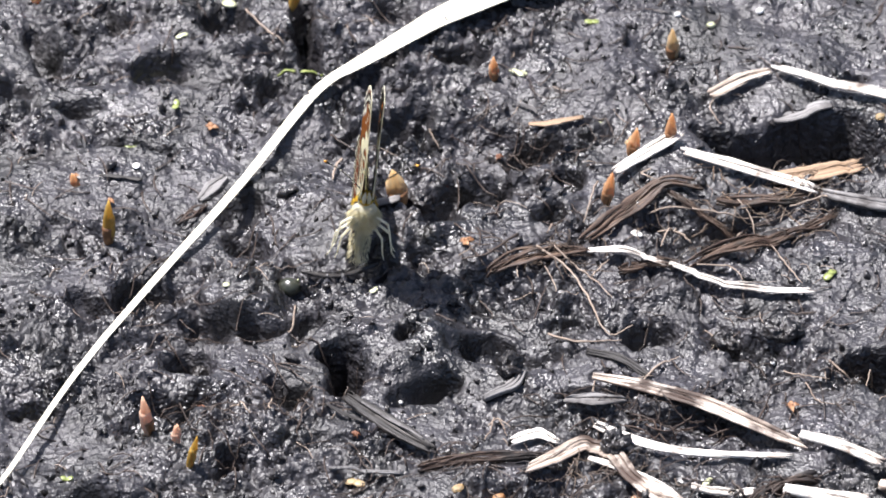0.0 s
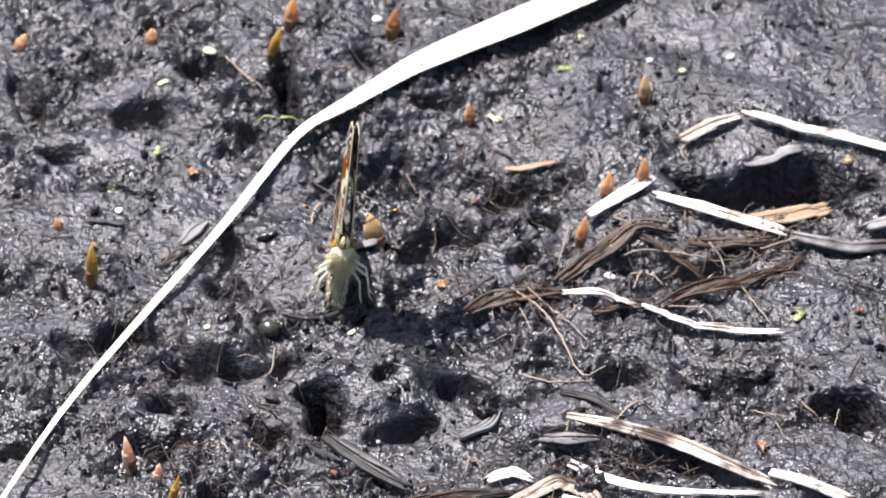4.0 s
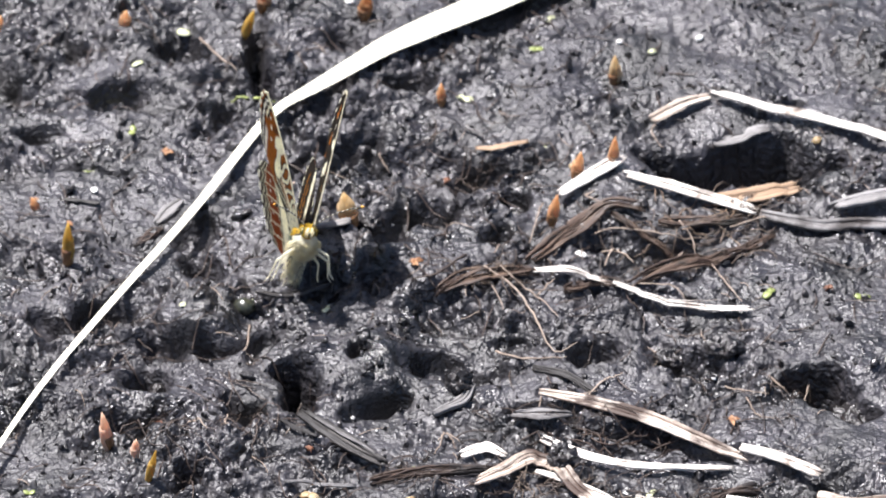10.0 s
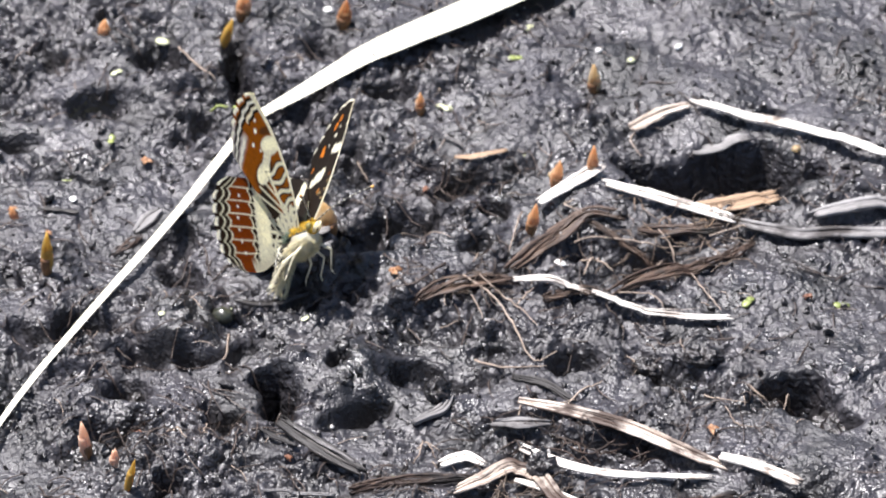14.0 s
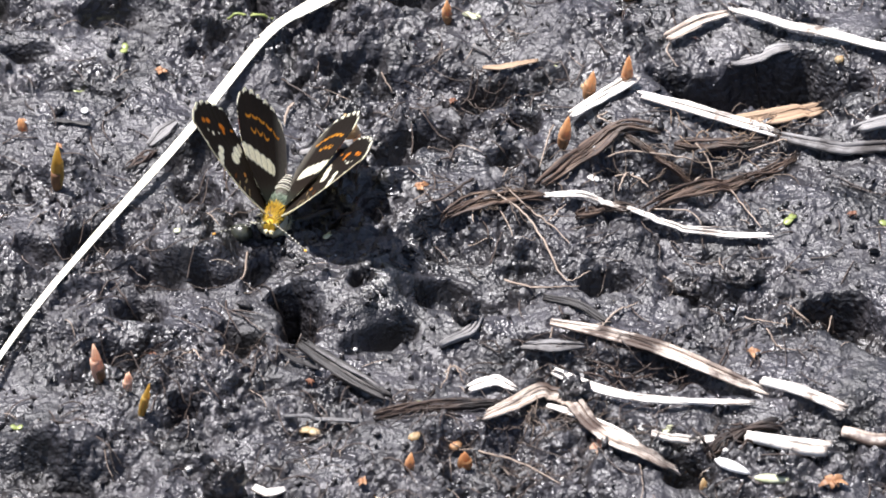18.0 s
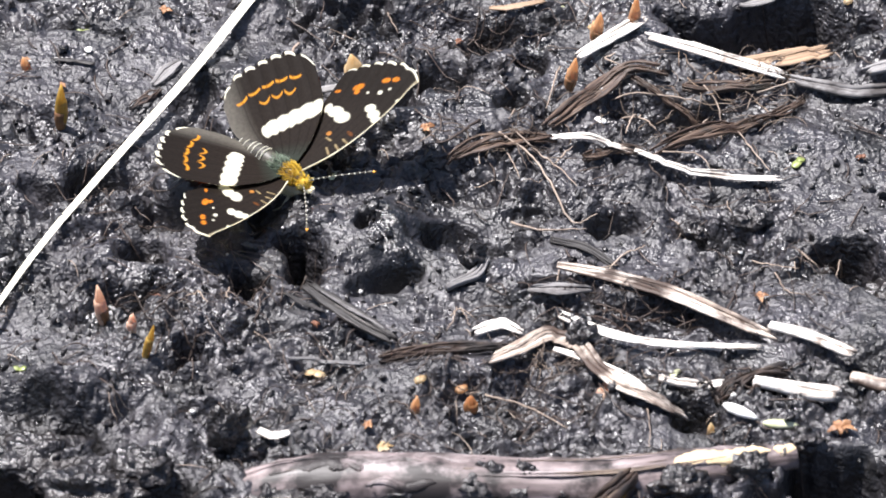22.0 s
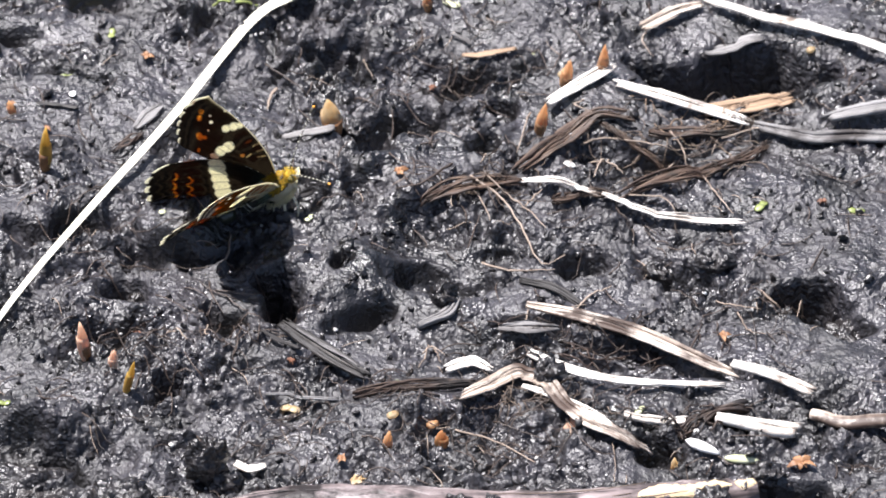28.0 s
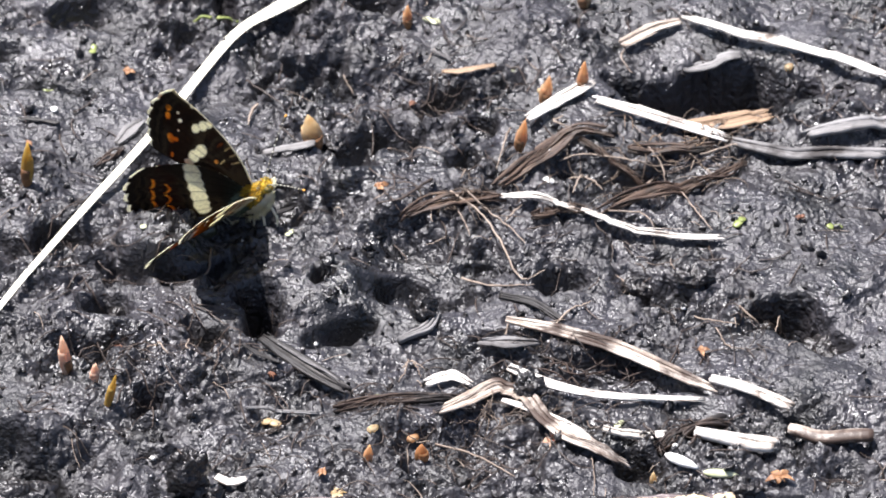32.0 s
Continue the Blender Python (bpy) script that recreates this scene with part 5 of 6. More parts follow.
def hind_top(s, v, x, y):
    r, th = np.hypot(x, y), np.degrees(np.arctan2(y, -x))
    c = np.full((*s.shape, 3), 1.0) * np.array(UMBER)
    c = paint(c, np.clip((s - 0.6) * 3, 0, 1) * 0.4, SOOT)
    c = paint(c, np.clip((r - 4) / 3, 0, 1) * np.clip((v - 0.74) / 0.2, 0, 1) * 0.75, (0.2, 0.185, 0.155))
    c = paint(c, np.clip((0.32 - s) / 0.2, 0, 1) * 0.55, (0.06, 0.08, 0.062))
    c = paint(c, bar(x, y, (-2.0, 9.4), (-6.7, 2.8), 1.2 + 0.12 * np.sin(th * 0.5), 0.25) * np.clip((0.9 - v) / 0.05, 0, 1), SNOW)
    for low, high, count, at, dip, half in ((12, 58, 5, 14.1, 0.45, 0.22), (25, 55, 3, 11.6, 1.0, 0.2)):
        u = (th - low) / (high - low) * count
        k = u - np.floor(u) - 0.5
        inside = (u > 0) * (u < count)
        c = paint(c, line_at(r, at + dip * 4 * k * k, half, 0.16) * inside * (np.abs(k) < 0.43), AMBER)
    c = paint(c, veins(s, v, HIND_VEINS, 0.006, 0.15) * 0.45, SOOT)
    c = paint(c, fringe(s, v, 7, 0.4, 0.98), SNOW)
    return c


def fore_under(s, v, x, y):
    deep = (0.03, 0.02, 0.013)
    c = np.full((*s.shape, 3), 1.0) * np.array(FOX)
    c = paint(c, np.clip((-3.3 - x - 0.1 * y) / 0.8, 0, 1) * np.clip((9.5 + 0.25 * x - y) / 0.8, 0, 1), deep)
    c = paint(c, blob(x, y, -3.9, 8.9, 3.2, 2.0, 10, 0.4), deep)
    c = paint(c, blob(x, y, 0.4, 13.4, 2.2, 0.7, -20, 0.4) * 0.7, deep)
    c = paint(c, blob(x, y, -0.2, 11.4, 2.3, 1.45, -20, 0.15), CREAM)
    c = paint(c, blob(x, y, -4.0, 9.0, 2.0, 1.4, 15, 0.15), CREAM)
    c = paint(c, bar(x, y, (-0.6, 11.2), (-3.6, 9.2), 0.8, 0.15), CREAM)
    c = paint(c, blob(x, y, 1.7, 14.9, 0.95, 0.8), CREAM)
    for cx, cy, q in ((-1.9, 14.5, 0.45), (-1.0, 15.7, 0.3), (-3.6, 13.2, 0.36), (-2.6, 11.8, 0.26)):
        c = paint(c, blob(x, y, cx, cy, q, q), SNOW)
    # the cell: rust blocks between dark-edged cream bars
    cell = np.clip((x + 3.2 + 0.05 * y) / 0.3, 0, 1)
    for k in (3.0, 4.7, 6.4, 8.1):
        wavy = y - k - 0.32 * np.sin(x * 1.5 + k) + 0.12 * x
        c = paint(c, line_at(wavy, 0.0, 0.56, 0.15) * cell, deep)
        c = paint(c, line_at(wavy, 0.0, 0.3, 0.12) * cell, CREAM)
    c = paint(c, bar(x, y, (-3.2, 0.8), (-3.0, 8.6), 0.26, 0.12), CREAM)
    for k in (-4.6, -6.0, -7.6):
        c = paint(c, bar(x, y, (0.35 * k, 1.0), (k, 8.0), 0.17, 0.1) * 0.9, CREAM)
    # the root: dark, netted with cream
    c = paint(c, np.clip((2.6 - y) / 0.4, 0, 1), deep)
    for k in (0.7, 1.9):
        c = paint(c, line_at(y + 0.35 * np.sin(x * 2.4 + k), k, 0.34, 0.2), CREAM)
    c = paint(c, veins(s, v, (0.22, 0.45, 0.68, 0.88), 0.03, 0.02) * (y < 2.8), CREAM)
    # the rear corner: lilac-white glare painted into the scales, with a white line
    tornus_glare = np.clip((v - 0.48) / 0.12, 0, 1) * np.clip((s - 0.8) / 0.04, 0, 1)
    c = paint(c, tornus_glare * 0.85, (0.5, 0.47, 0.45))
    c = paint(c, tornus_glare * line_at(s, 0.85, 0.02, 0.01), SNOW)
    for at, colour in ((0.865, SOOT), (0.885, CREAM), (0.91, SOOT), (0.932, SNOW), (0.956, SOOT)):
        scal = at - 0.012 * np.abs(np.sin(v * 6 * math.pi + 0.6))
        c = paint(c, line_at(s, scal, 0.012, 0.006) * ((v < 0.34) | (at > 0.9)), colour)
    c = paint(c, fringe(s, v, 6, 0.6, 0.97), SNOW)
    c = paint(c, np.clip((0.05 - v) / 0.012, 0, 1), CREAM)
    return c


def hind_under(s, v, x, y):
    r, th = np.hypot(x, y), np.degrees(np.arctan2(y, -x))
    arch = np.abs(np.sin(v * 7 * math.pi + 0.4))
    deep = (0.022, 0.011, 0.006)
    beyond = -0.797 * (x + 1.5) + 0.603 * (y - 10)   # outward from the pale band
    c = np.full((*s.shape, 3), 1.0) * np.array(RUST)
    c = paint(c, np.clip((2.9 - 0.6 * arch - beyond) / 0.2, 0, 1), deep)
    c = paint(c, line_at(beyond, 2.9 - 0.6 * arch, 0.15, 0.1), CREAM)
    c = paint(c, np.clip((7.0 - r) / 0.3, 0, 1), deep)
    c = paint(c, blob(x, y, -2.4, 4.2, 1.3, 1.3), (0.3, 0.06, 0.008))
    c = paint(c, np.clip((1.8 + 0.15 * np.sin(th) - np.abs(beyond)) / 0.2, 0, 1), CREAM)
    for k in (1.4, 2.9, 4.5, 6.0):
        c = paint(c, line_at(r + 0.6 * np.sin(th * 0.16 + k * 2), k, 0.3, 0.12), CREAM)
    c = paint(c, veins(s, v, HIND_VEINS, 0.016, 0.04) * np.where(r < 6.8, 1, 0), CREAM)
    c = paint(c, veins(s, v, HIND_VEINS, 0.007, 0.3) * np.where(beyond > 1.5, 0.9, 0), CREAM)
    for k in range(6):
        a = radians(15 + 8.5 * k)
        c = paint(c, blob(x, y, -13.0 * math.cos(a), 13.0 * math.sin(a), 0.32, 0.32), SNOW)
    arc = 0.915 - 0.035 * arch
    c = paint(c, np.clip((s - arc + 0.012) / 0.008, 0, 1), deep)
    for at in (0.0, 0.045):
        c = paint(c, line_at(s, arc + at, 0.006, 0.004), CREAM)
    c = paint(c, fringe(s, v, 7, 0.4, 0.972), SNOW)
    c = paint(c, np.clip((v - 0.84) / 0.1, 0, 1) * (s < 0.75), (0.68, 0.63, 0.45))
    return c


def wing(name, front, rear, edge, bulge, scallop, waves, top, under, side, parent, label, ns=150, nv=110, under_low=0.0, blunt=0.0):
    """A thin wing between its front and rear edges; the pattern lies in its scales. side: 1 left, -1 right."""
    a, b = smooth_line(front, 24), smooth_line(rear, 24)
    s, v = np.meshgrid(np.linspace(0, 1, ns), np.linspace(0, 1, nv), indexing="ij")
    pa = np.stack([np.interp(s, np.linspace(0, 1, len(a)), a[:, k]) for k in (0, 1)], -1)
    pb = np.stack([np.interp(s, np.linspace(0, 1, len(b)), b[:, k]) for k in (0, 1)], -1)
    p = (pa * (1 - v[..., None]) + pb * v[..., None])
    out = np.array(edge) / np.linalg.norm(edge)
    push = s**4 * (bulge * (1 - (2 * v - 1) ** 4 if not blunt else 4 * v * (1 - v)) + scallop * (np.abs(np.sin(v * math.pi * waves)) - 0.5) * (s > 0.8))
    p = p + (push - blunt * np.exp(-v / 0.13) * s**7)[..., None] * out
    z = 0.35 * np.sin(s * 2.6) * (0.6 - v) + 0.012 * np.sin(v * 44) * s + under_low
    n = ns * nv
    verts, cols = [], []
    x, y = p[..., 0], p[..., 1]
    mx, my = (1.16 * x +0.17 * y -3.40, -0.42 * x +1.03 * y -0.78) if blunt else (x * 1.18, y * 1.18)   # where the marks lie
    for sheet, colours in ((0.035, top(s, v, mx, my)), (-0.035, under(s, v, mx, my))):
        verts += np.stack([p[..., 0], side * p[..., 1], z + sheet], -1).reshape(-1, 3).tolist()
        cols.append(np.concatenate([colours.reshape(-1, 3), np.ones((n, 1))], 1))
    faces = []
    for i in range(ns - 1):
        for j in range(nv - 1):
            q = (i * nv + j, (i + 1) * nv + j, (i + 1) * nv + j + 1, i * nv + j + 1)
            faces.append(q if side < 0 else q[::-1])
            faces.append(tuple(n + k for k in (q[::-1] if side < 0 else q)))
    rim = [j for j in range(nv)] + [i * nv + nv - 1 for i in range(1, ns)] + [(ns - 1) * nv + j for j in range(nv - 2, -1, -1)] + [i * nv for i in range(ns - 2, 0, -1)]
    for k in range(len(rim)):
        i, j = rim[k], rim[(k + 1) % len(rim)]
        faces.append((i, j, j + n, i + n) if side > 0 else (j, i, i + n, j + n))
    me = mesh_of(name, verts, faces, WING)
    layer = me.color_attributes.new("pattern", "FLOAT_COLOR", "POINT")
    layer.data.foreach_set("color", np.concatenate(cols).astype(np.float32).ravel())
    ob = new(name, me)
    ob.parent = parent
    if blunt:
        edge_line = np.column_stack([p[:-3, 0, 0], side * p[:-3, 0, 1], z[:-3, 0]])
        part("costal_vein", sweep(edge_line[::3], [0.24, 0.16, 0.07], [0.26, 0.16, 0.08], 6), FUR_CREAM, ob, "pale thickened front edge")
    return tagged(ob, label)


def hair(count, seed, place, mat, parent, name, length=(0.7, 1.5)):
    """Short tufts of fur that stand off the body."""
    rng = random.Random(seed)
    made = []
    for _ in range(count):
        p, d = place(rng)
        d = Vector(d).normalized()
        tip = Vector(p) + d * rng.uniform(*length) + Vector((-0.35, 0, 0)) * rng.uniform(0.2, 1)
        mid = (Vector(p) + tip) / 2 + Vector((0, 0, 0.08))
        made.append(sweep([tuple(p), tuple(mid), tuple(tip)], [0.09, 0.08, 0.01], [0.09, 0.08, 0.01], 3))
    part(name, merge(made), mat, parent)


def butterfly():
    ob = thing("butterfly", (-16, -5, 6.5), "dark brown butterfly with cream bands and rust underside", "butterfly")
    part("thorax", moved(lump(2.5, 1.5, 1.5, 2, 0.06, 12, 16), Matrix.Translation((0.5, 0, 0))), BODY_DARK, ob)
    part("breast", moved(lump(2.5, 1.85, 1.75, 7, 0.08, 12, 16), Matrix.Translation((0.6, 0, -0.8))), FUR_CREAM, ob, "cream furry breast")
    abdomen = smooth_line([(-1.6, 0, 0.1), (-4.0, 0, 0.4), (-7.0, 0, 0.1), (-9.8, 0, -0.4)], 8)
    tail = part("abdomen", sweep(abdomen, [2.1, 2.6, 2.2, 0.8], [2.0, 2.4, 2.0, 0.7], 14), BODY_DARK, ob, "dark abdomen with pale rings")
    for k in range(6):
        c = abdomen[7 + int(k * 2.6)]
        r = 1.24 - 0.08 * k
        ring = [(c[0] + 0.12 * math.sin(a), r * 1.03 * math.cos(a), c[2] + r * 1.03 * math.sin(a)) for a in np.linspace(-0.35, math.pi + 0.35, 15)]
        part("ring", sweep(ring, 0.3, 0.16, 5, up=(1, 0, 0)), RING, tail, "pale abdominal ring")
    belly = abdomen + np.array([0, 0, -0.45])
    part("belly", sweep(belly, [1.7, 1.9, 1.5, 0.6], [1.4, 1.6, 1.3, 0.5], 10), FUR_CREAM, tail, "cream belly")
    head = part("head", moved(lump(0.95, 1.0, 0.9, 5, 0.05, 9, 12), Matrix.Translation((3.25, 0, 0.15))), FUR_GOLD, ob)
    for side in (1, -1):
        part("eye", moved(lump(0.52, 0.42, 0.55, 6, 0.02, 9, 12), Matrix.Translation((3.45, 0.72 * side, 0.3))), EYE, head, "round dark olive eye")
        part("palp", sweep([(3.5, 0.3 * side, -0.5), (4.3, 0.34 * side, -0.15), (5.0, 0.22 * side, 0.35)], [0.5, 0.62, 0.2], [0.5, 0.62, 0.2], 8), FUR_CREAM, head, "cream palp")
        reach = smooth_line([(3.7, 0.35 * side, 0.75), (6.0, 2.0 * side, 1.6), (8.6, 4.1 * side, 2.1), (10.6, 5.9 * side, 2.2)], 8)
        feeler = part("antenna", sweep(reach, [0.17, 0.15, 0.15, 0.17], [0.17, 0.15, 0.15, 0.17], 6), BODY_DARK, ob, "black antenna with white rings and orange tip")
        for k in range(2, len(reach) - 2, 2):
            part("band", sweep(reach[k:k + 2] * 0.5 + (reach[k:k + 2].mean(0)) * 0.5, 0.22, 0.22, 6), RING, feeler)
        part("club", sweep(reach[-4:], [0.16, 0.42, 0.46, 0.2], [0.16, 0.42, 0.46, 0.2], 8), BODY_DARK, feeler)
        part("club_tip", sweep(reach[-2:] + np.array([0.12, 0.08 * side, 0]), [0.4, 0.25], [0.4, 0.25], 8), TIP_ORANGE, feeler, "orange tip")
        for hip, knee, foot, toe in (((1.6, 1.0, -1.4), (1.6, 3.0, -2.6), (-0.6, 3.6, -4.6), (-0.8, 4.1, -5.3)), ((0.3, 1.1, -1.6), (-0.9, 3.4, -2.8), (-3.6, 3.9, -4.4), (-4.2, 4.4, -4.9)), ((-0.9, 1.0, -1.5), (-3.0, 2.6, -2.8), (-5.6, 2.9, -4.0), (-6.4, 3.2, -4.5))):
            pts = [(x, y * side, z) for x, y, z in (hip, knee, foot, toe)]
            leg = part("leg", sweep(smooth_line([pts[0], tuple(0.12 * Vector(pts[0]) + 0.88 * Vector(pts[1])), tuple(0.88 * Vector(pts[1]) + 0.12 * Vector(pts[2])), pts[2]], 4), [0.4, 0.34, 0.26, 0.2], [0.4, 0.34, 0.26, 0.2], 7), LEG, ob, "slender cream leg")
            part("foot", sweep(pts[2:], [0.19, 0.12], [0.19, 0.12], 6), LEG, leg)
    curl = [(3.9 + 0.35 * math.cos(a) * (1 - a / 14), 0, -0.5 + 0.35 * math.sin(a) * (1 - a / 14)) for a in np.linspace(0, 10, 22)]
    part("proboscis", sweep(curl, 0.12, 0.12, 5, up=(0, 1, 0)), BODY_DARK, head)

    def over(rng):
        x, a = rng.uniform(0.3, 2.6), rng.uniform(0.1, math.pi - 0.1)
        k = math.sqrt(max(0.05, 1 - ((x - 0.4) / 2.6) ** 2))
        return (x, 1.3 * k * math.cos(a), 1.42 * k * math.sin(a)), (-0.5, math.cos(a), math.sin(a))

    def behind(rng):
        x, a = rng.uniform(-2.2, 0.4), rng.uniform(0.1, math.pi - 0.1)
        k = math.sqrt(max(0.05, 1 - ((x - 0.4) / 2.9) ** 2))
        return (x, 1.2 * k * math.cos(a), 1.3 * k * math.sin(a)), (-0.7, math.cos(a), math.sin(a))

    def below(rng):
        x, a = rng.uniform(-2.2, 3.0), rng.uniform(math.pi + 0.0, 2 * math.pi)
        k = math.sqrt(max(0.05, 1 - ((x - 0.4) / 2.9) ** 2))
        return (x, 1.85 * k * math.cos(a), -0.75 + 1.75 * k * math.sin(a)), (-0.6, math.cos(a), math.sin(a))

    def crown(rng):
        a, b = rng.uniform(0, 6.28), rng.uniform(-0.2, 1.2)
        d = (0.3 + math.cos(a) * math.cos(b), math.sin(a) * math.cos(b), math.sin(b))
        return (3.2 + d[0] * 0.7, d[1] * 0.8, 0.2 + d[2] * 0.75), d

    def tail_side(rng):
        c = abdomen[rng.randrange(2, len(abdomen) - 2)]
        a = rng.uniform(math.pi - 0.2, 2 * math.pi + 0.2)
        return (c[0], 1.1 * math.cos(a), c[2] - 0.35 + 0.85 * math.sin(a)), (-1.2, math.cos(a), math.sin(a))

    hair(420, 6, tail_side, FUR_CREAM, tail, "belly_fur", (0.4, 0.9))
    hair(420, 3, over, FUR_GOLD, ob, "collar_fur", (0.35, 0.8))
    hair(420, 8, behind, FUR_OLIVE, ob, "back_fur", (0.5, 1.1))
    hair(900, 4, below, FUR_CREAM, ob, "breast_fur", (0.35, 0.9))
    hair(160, 5, crown, FUR_GOLD, head, "head_fur", (0.3, 0.7))
    wings = {}
    for side, word in ((1, "left"), (-1, "right")):
        wings[word + "_fore"] = wing("forewing", [(1.3, 0), (2.4, 5), (2.6, 10), (1.8, 15.5), (-0.5, 20.9)], [(-1.7, 0), (-3.2, 4), (-5.0, 8.2), (-6.6, 11.9)], (-1, 0.8), 0.9, 0.3, 6, fore_top, fore_under, side, ob, "forewing, dark above with cream spots, rust below", under_low=-0.12, blunt=2.3)
        wings[word + "_hind"] = wing("hindwing", [(0.7, 0), (0.5, 4.4), (-1.5, 9.0), (-6.0, 12.4)], [(-2.2, -0.3), (-6.0, -0.8), (-9.8, -0.5), (-13.5, 1.5)], (-1, 0.6), 3.7, 0.45, 7, hind_top, hind_under, side, ob, "hindwing with a cream band and orange marks", under_low=0.25)
    return ob, wings, tail


BUTTERFLY, WINGS, ABDOMEN = butterfly()



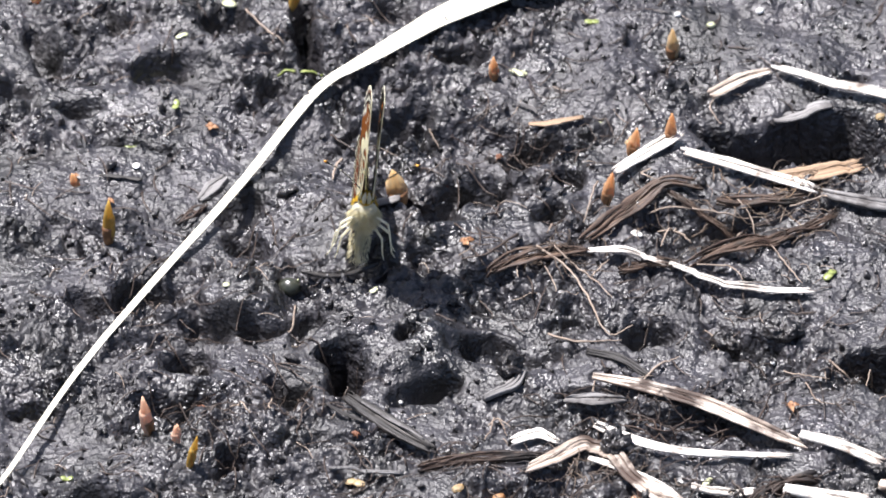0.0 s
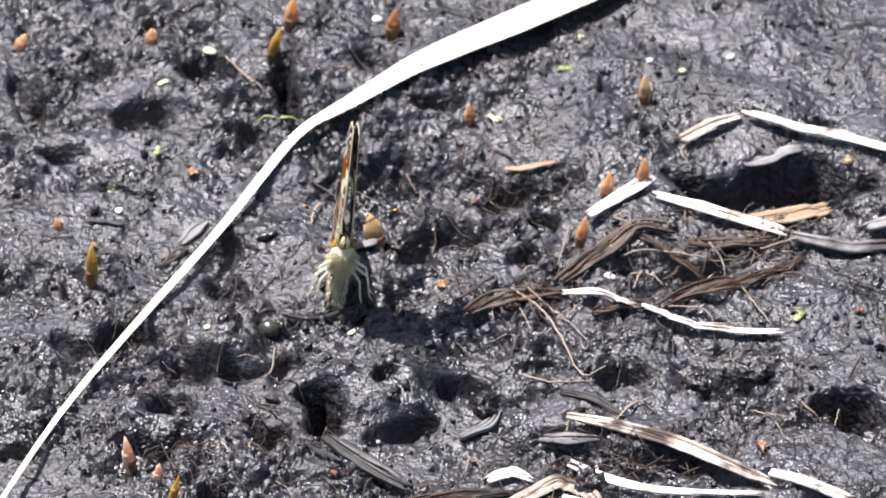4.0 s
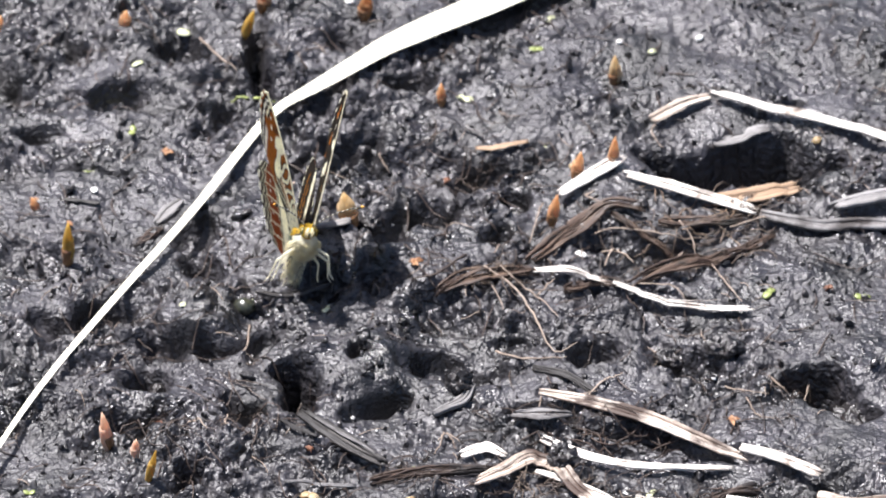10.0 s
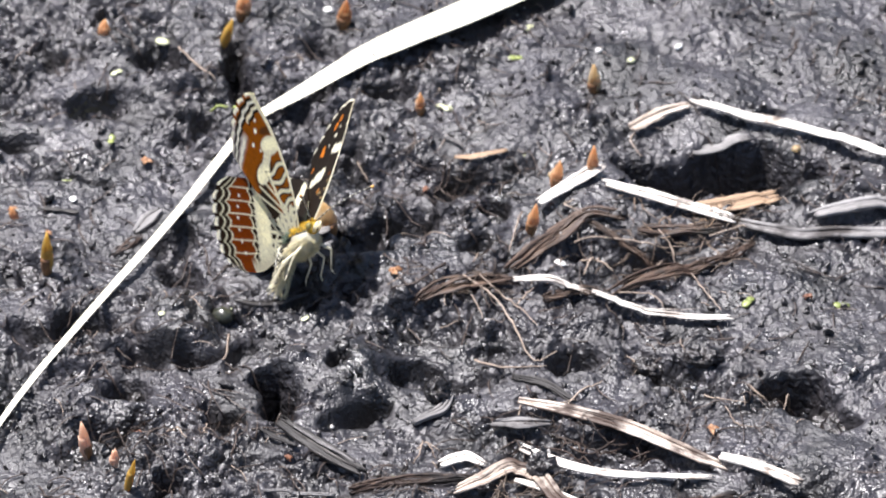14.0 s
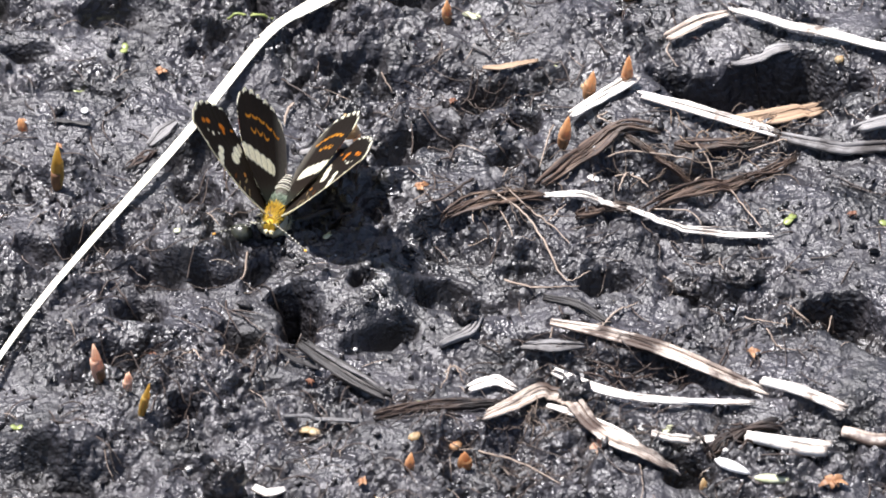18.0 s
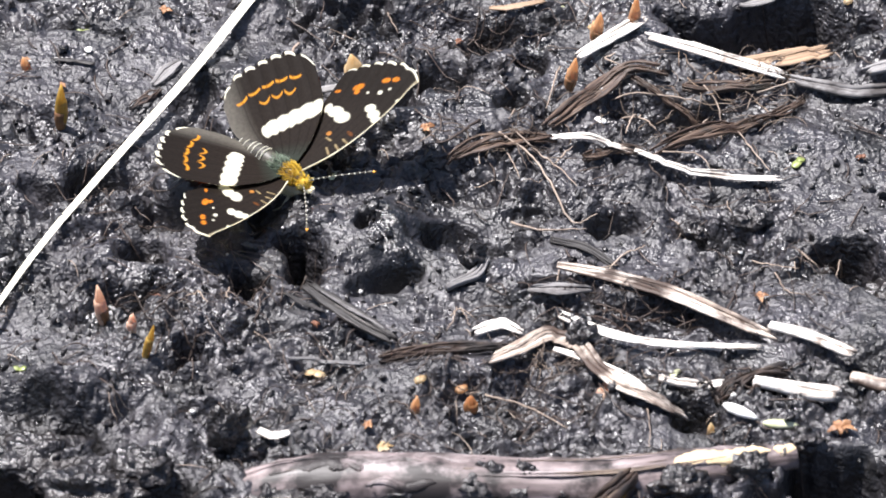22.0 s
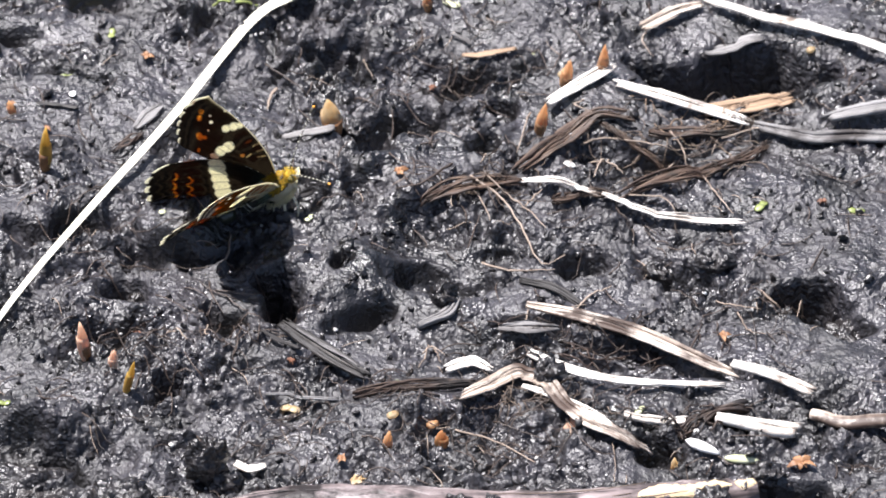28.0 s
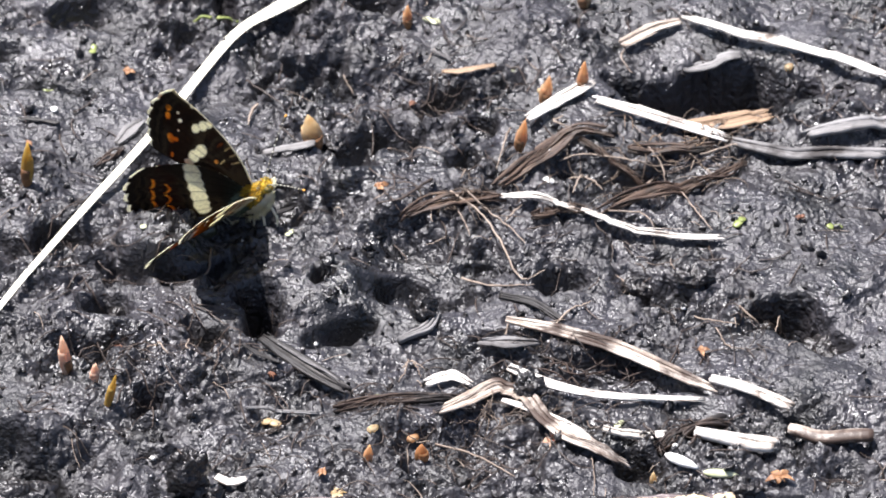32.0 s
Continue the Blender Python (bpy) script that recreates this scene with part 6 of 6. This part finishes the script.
def motions():
    # seconds; place in millimetres; heading, pitch and roll; lift of the left and right wings; sweep of the left and right forewing and hindwing
    rows = [
        (0, -15.6, -7.4, 9.6, -78, 60, -11, 89, 91, -66, -66, 2, 2),
        (2, -15.4, -7.7, 9.6, -78, 61, -12, 78, 79, -63, -63, 2, 2),
        (3.5, -15.5, -7.5, 9.6, -77, 60, -12, 92, 93, -58, -58, 2, 2),
        (6, -15.9, -7.3, 9.6, -77, 60, -11, 92, 93, -60, -60, 2, 2),
        (6.5, -15.6, -7.0, 9.6, -77, 60, -11, 78, 81, -63, -63, 2, 2),
        (7, -15.8, -6.7, 9.8, -77, 61, -11, 88, 92, -63, -63, 2, 2),
        (8.5, -15.4, -9.0, 9.7, -77, 60, -11, 92, 93, -55, -55, 2, 2),
        (8.8, -16.2, -9.7, 9.6, -77, 61, -9, 83, 88, -44, -44, 2, 2),
        (9, -17.2, -10.7, 9.5, -76, 59, -7, 68, 67, -32, -32, 2, 2),
        (9.2, -17.2, -11.1, 9.4, -76, 58, -7, 53, 56, -25, -25, 2, 2),
        (10, -17.3, -9.0, 9.6, -71, 50, -14, 78, 73, -22, -21, 3, 5),
        (10.5, -17.5, -8.6, 9.7, -58, 56, -16, 62, 69, -21, -18, 4, 5),
        (11, -16.7, -8.6, 9.6, -45, 56, -19, 50, 76, -24, -19, 2, 1),
        (11.5, -15.6, -8.6, 9.5, -38, 53, -24, 54, 81, -25, -24, 2, 2),
        (12, -15.5, -8.2, 9.6, -36, 52, -28, 58, 83, -19, -23, 2, 4),
        (12.5, -16.1, -8.1, 9.6, -39, 52, -29, 54, 73, -17, -18, 2, 3),
        (13, -15.7, -7.8, 9.6, -35, 53, -29, 64, 76, -21, -21, 2, 3),
        (13.5, -14.9, -7.4, 9.6, -32, 52, -30, 59, 78, -15, -15, 3, 4),
        (15.5, -16.9, -6.9, 9.5, -52, 52, -18, 55, 76, -23, -23, 4, 5),
        (15.8, -18.6, -8.6, 9.2, -75, 57, -8, 81, 84, -21, -21, 2, 2),
        (16, -18.8, -8.2, 9.0, -88, 55, -2, 79, 65, -29, -29, 2, 2),
        (16.2, -18.9, -8.3, 7.9, -87, 46, -0, 73, 69, -11, -11, 2, 2),
        (16.5, -18.6, -7.9, 4.4, -88, 2, 2, 88, 79, -12, -4, 5, 7),
        (16.8, -18.3, -10.7, 1.6, -88, -1, -3, 47, 53, -38, -28, 2, 4),
        (17, -19.3, -9.7, 1.5, -91, -2, -6, 31, 36, -22, -10, 1, 3),
        (17.2, -19.5, -9.5, 1.9, -97, -2, -12, 14, 15, -15, -5, 2, 4),
        (17.4, -21.4, -11.1, 1.6, -101, 4, -11, 49, 44, -35, -28, -3, -4),
        (17.5, -20.8, -11.4, 1.5, -105, -4, -12, 59, 55, -24, -18, 0, -2),
        (17.6, -20.5, -11.2, 1.5, -107, -5, -11, 69, 71, -23, -19, 4, 3),
        (17.8, -20.9, -9.9, 1.8, -105, 1, -8, 79, 77, -19, -17, 3, 2),
        (18, -20.9, -9.6, 1.7, -101, 8, -4, 54, 58, -19, -18, -3, -2),
        (18.2, -21.6, -8.9, 2.0, -110, 12, -6, 37, 35, -23, -19, -5, -6),
        (18.4, -21.7, -9.1, 2.0, -115, 10, -10, 37, 29, -24, -16, -2, -3),
        (18.5, -21.8, -9.8, 1.8, -115, 8, -12, 41, 36, -21, -11, 1, 0),
        (18.6, -22.0, -10.6, 1.7, -112, 6, -13, 42, 47, -14, -6, 3, 1),
        (18.8, -22.0, -11.3, 1.6, -115, 5, -14, 74, 74, -21, -16, 9, 6),
        (19, -21.6, -11.3, 1.8, -111, 9, -15, 60, 72, -20, -18, 1, -4),
        (19.2, -21.3, -10.8, 1.9, -109, 10, -12, 31, 45, -18, -12, 0, -3),
        (19.4, -20.6, -10.6, 2.2, -110, 9, -12, 4, 32, -17, -7, 0, -1),
        (19.5, -21.2, -11.5, 2.0, -106, 6, -10, 16, 40, -21, -10, 1, 1),
        (19.6, -22.0, -12.8, 1.8, -101, 5, -9, 33, 50, -25, -15, 1, 1),
        (19.8, -21.5, -15.1, 1.5, -98, 2, -5, 59, 72, -29, -23, -1, -1),
        (20, -22.4, -16.5, 1.4, -97, 2, -5, 55, 69, -22, -19, -6, -5),
        (20.2, -22.9, -16.3, 1.7, -92, 4, -3, 19, 43, -23, -21, -8, -7),
        (20.4, -21.3, -17.3, 1.5, -81, -4, 0, 17, 51, -16, -14, -3, -1),
        (20.5, -21.0, -16.9, 1.7, -83, -6, 4, 29, 53, -16, -15, 1, 3),
        (20.6, -20.5, -16.4, 1.9, -85, -8, 9, 44, 51, -15, -14, 3, 5),
        (20.8, -19.8, -17.3, 1.5, -77, -6, 15, 61, 58, 0, 1, 5, 6),
        (21, -20.3, -16.9, 1.6, -63, -11, 14, 30, 50, -17, -16, -2, -1),
        (21.2, -19.7, -16.2, 1.7, -60, -4, 13, 25, 43, -18, -18, -10, -6),
        (21.5, -20.7, -15.8, 1.7, -56, -5, 12, 68, 73, -21, -22, -5, 3),
        (21.8, -21.2, -14.4, 1.8, -57, -4, 14, 39, 39, -12, -10, 2, 2),
        (22, -20.1, -13.4, 1.8, -47, 1, 14, 20, 27, -20, -16, 1, -3),
        (22.2, -20.3, -12.6, 1.9, -49, 13, 21, 26, 20, -28, -24, 0, -4),
        (22.4, -21.0, -12.9, 1.7, -50, 26, 23, 84, 44, -20, -18, 13, 10),
        (22.5, -21.3, -12.9, 1.7, -31, 18, 15, 65, 56, -18, -16, 0, -2),
        (22.6, -21.7, -13.3, 1.8, -14, 8, 9, 70, 63, -12, -10, -12, -12),
        (22.8, -21.4, -14.3, 1.9, -16, 12, 11, 78, 60, -17, -15, -5, -1),
        (23, -21.1, -12.6, 2.0, -23, 12, 22, 81, 54, -17, -15, 4, 4),
        (23.2, -21.1, -11.2, 1.6, -17, 19, 21, 81, 55, -19, -18, 3, 3),
        (23.5, -21.6, -10.6, 2.1, -7, 24, 18, 73, 60, -21, -19, 1, 4),
        (24, -21.0, -10.3, 2.8, -2, 44, 19, 72, 64, -15, -14, 0, -3),
        (24.2, -21.0, -10.0, 2.9, -2, 46, 20, 72, 76, -16, -15, 0, -3),
        (24.5, -21.0, -9.5, 3.1, -1, 50, 22, 71, 62, -17, -16, 1, -2),
        (26.5, -21.3, -9.5, 3.1, -3, 50, 26, 60, 56, -14, -13, 3, -8),
        (27, -20.0, -9.7, 3.0, -5, 43, 25, 80, 64, -15, -13, 0, -4),
        (27.5, -19.5, -9.0, 3.1, -1, 45, 27, 55, 45, -15, -13, 2, -8),
        (28, -19.1, -9.7, 3.2, -7, 42, 26, 80, 62, -16, -14, 1, -3),
        (28.5, -19.8, -10.1, 3.1, -5, 47, 25, 74, 75, -14, -13, 2, -4),
        (28.8, -18.6, -9.5, 3.2, -7, 48, 26, 78, 32, -20, -18, 3, -5),
        (29, -19.1, -9.7, 3.1, -8, 46, 23, 69, 31, -17, -15, -1, -10),
        (29.3, -19.3, -10.0, 3.1, -2, 47, 19, 64, 45, -15, -12, 1, -7),
        (29.5, -19.4, -10.0, 3.1, -4, 47, 24, 74, 57, -16, -13, 2, -6),
        (30, -19.6, -10.3, 3.1, 1, 45, 25, 71, 62, -12, -13, 3, -3),
        (30.5, -19.7, -9.2, 3.2, -2, 48, 22, 58, 54, -16, -15, 0, -5),
        (30.8, -19.4, -9.9, 3.1, -6, 46, 25, 77, 75, -13, -13, 4, -7),
        (31, -19.2, -9.5, 3.1, -6, 46, 25, 77, 62, -13, -13, 4, -7),
        (31.5, -19.1, -9.5, 3.1, -3, 47, 23, 69, 57, -12, -13, 1, -6),
        (32, -19.5, -9.1, 3.2, -5, 46, 24, 68, 56, -14, -12, 2, -4),
    ]
    walk(BUTTERFLY, [(r[0], Matrix.Translation(Vector(r[1:4]) * MM) @ pose(0, 0, 0, r[6], -r[5], r[4])) for r in rows])
    for word, side, column in (("left", 1, 7), ("right", -1, 8)):
        for kind, swing in (("_fore", column + 2), ("_hind", column + 4)):
            walk(WINGS[word + kind], [(r[0], pose(0, 0.8 * side * MM, 0.6 * MM) @ pose(0, 0, 0, r[column] * side) @ pose(0, 0, 0, 0, 0, r[swing] * side)) for r in rows])
    droop = [(0, 22), (8.8, 22), (12, 28), (15.5, 28), (16.1, 20), (16.6, 2), (23, 2), (24, 8), (32, 8)]
    hinge = (-1.6 * MM, 0, -0.1 * MM)
    walk(ABDOMEN, [(t, pose(*hinge) @ pose(0, 0, 0, 0, -a, 0) @ pose(*hinge).inverted()) for t, a in droop])



motions()
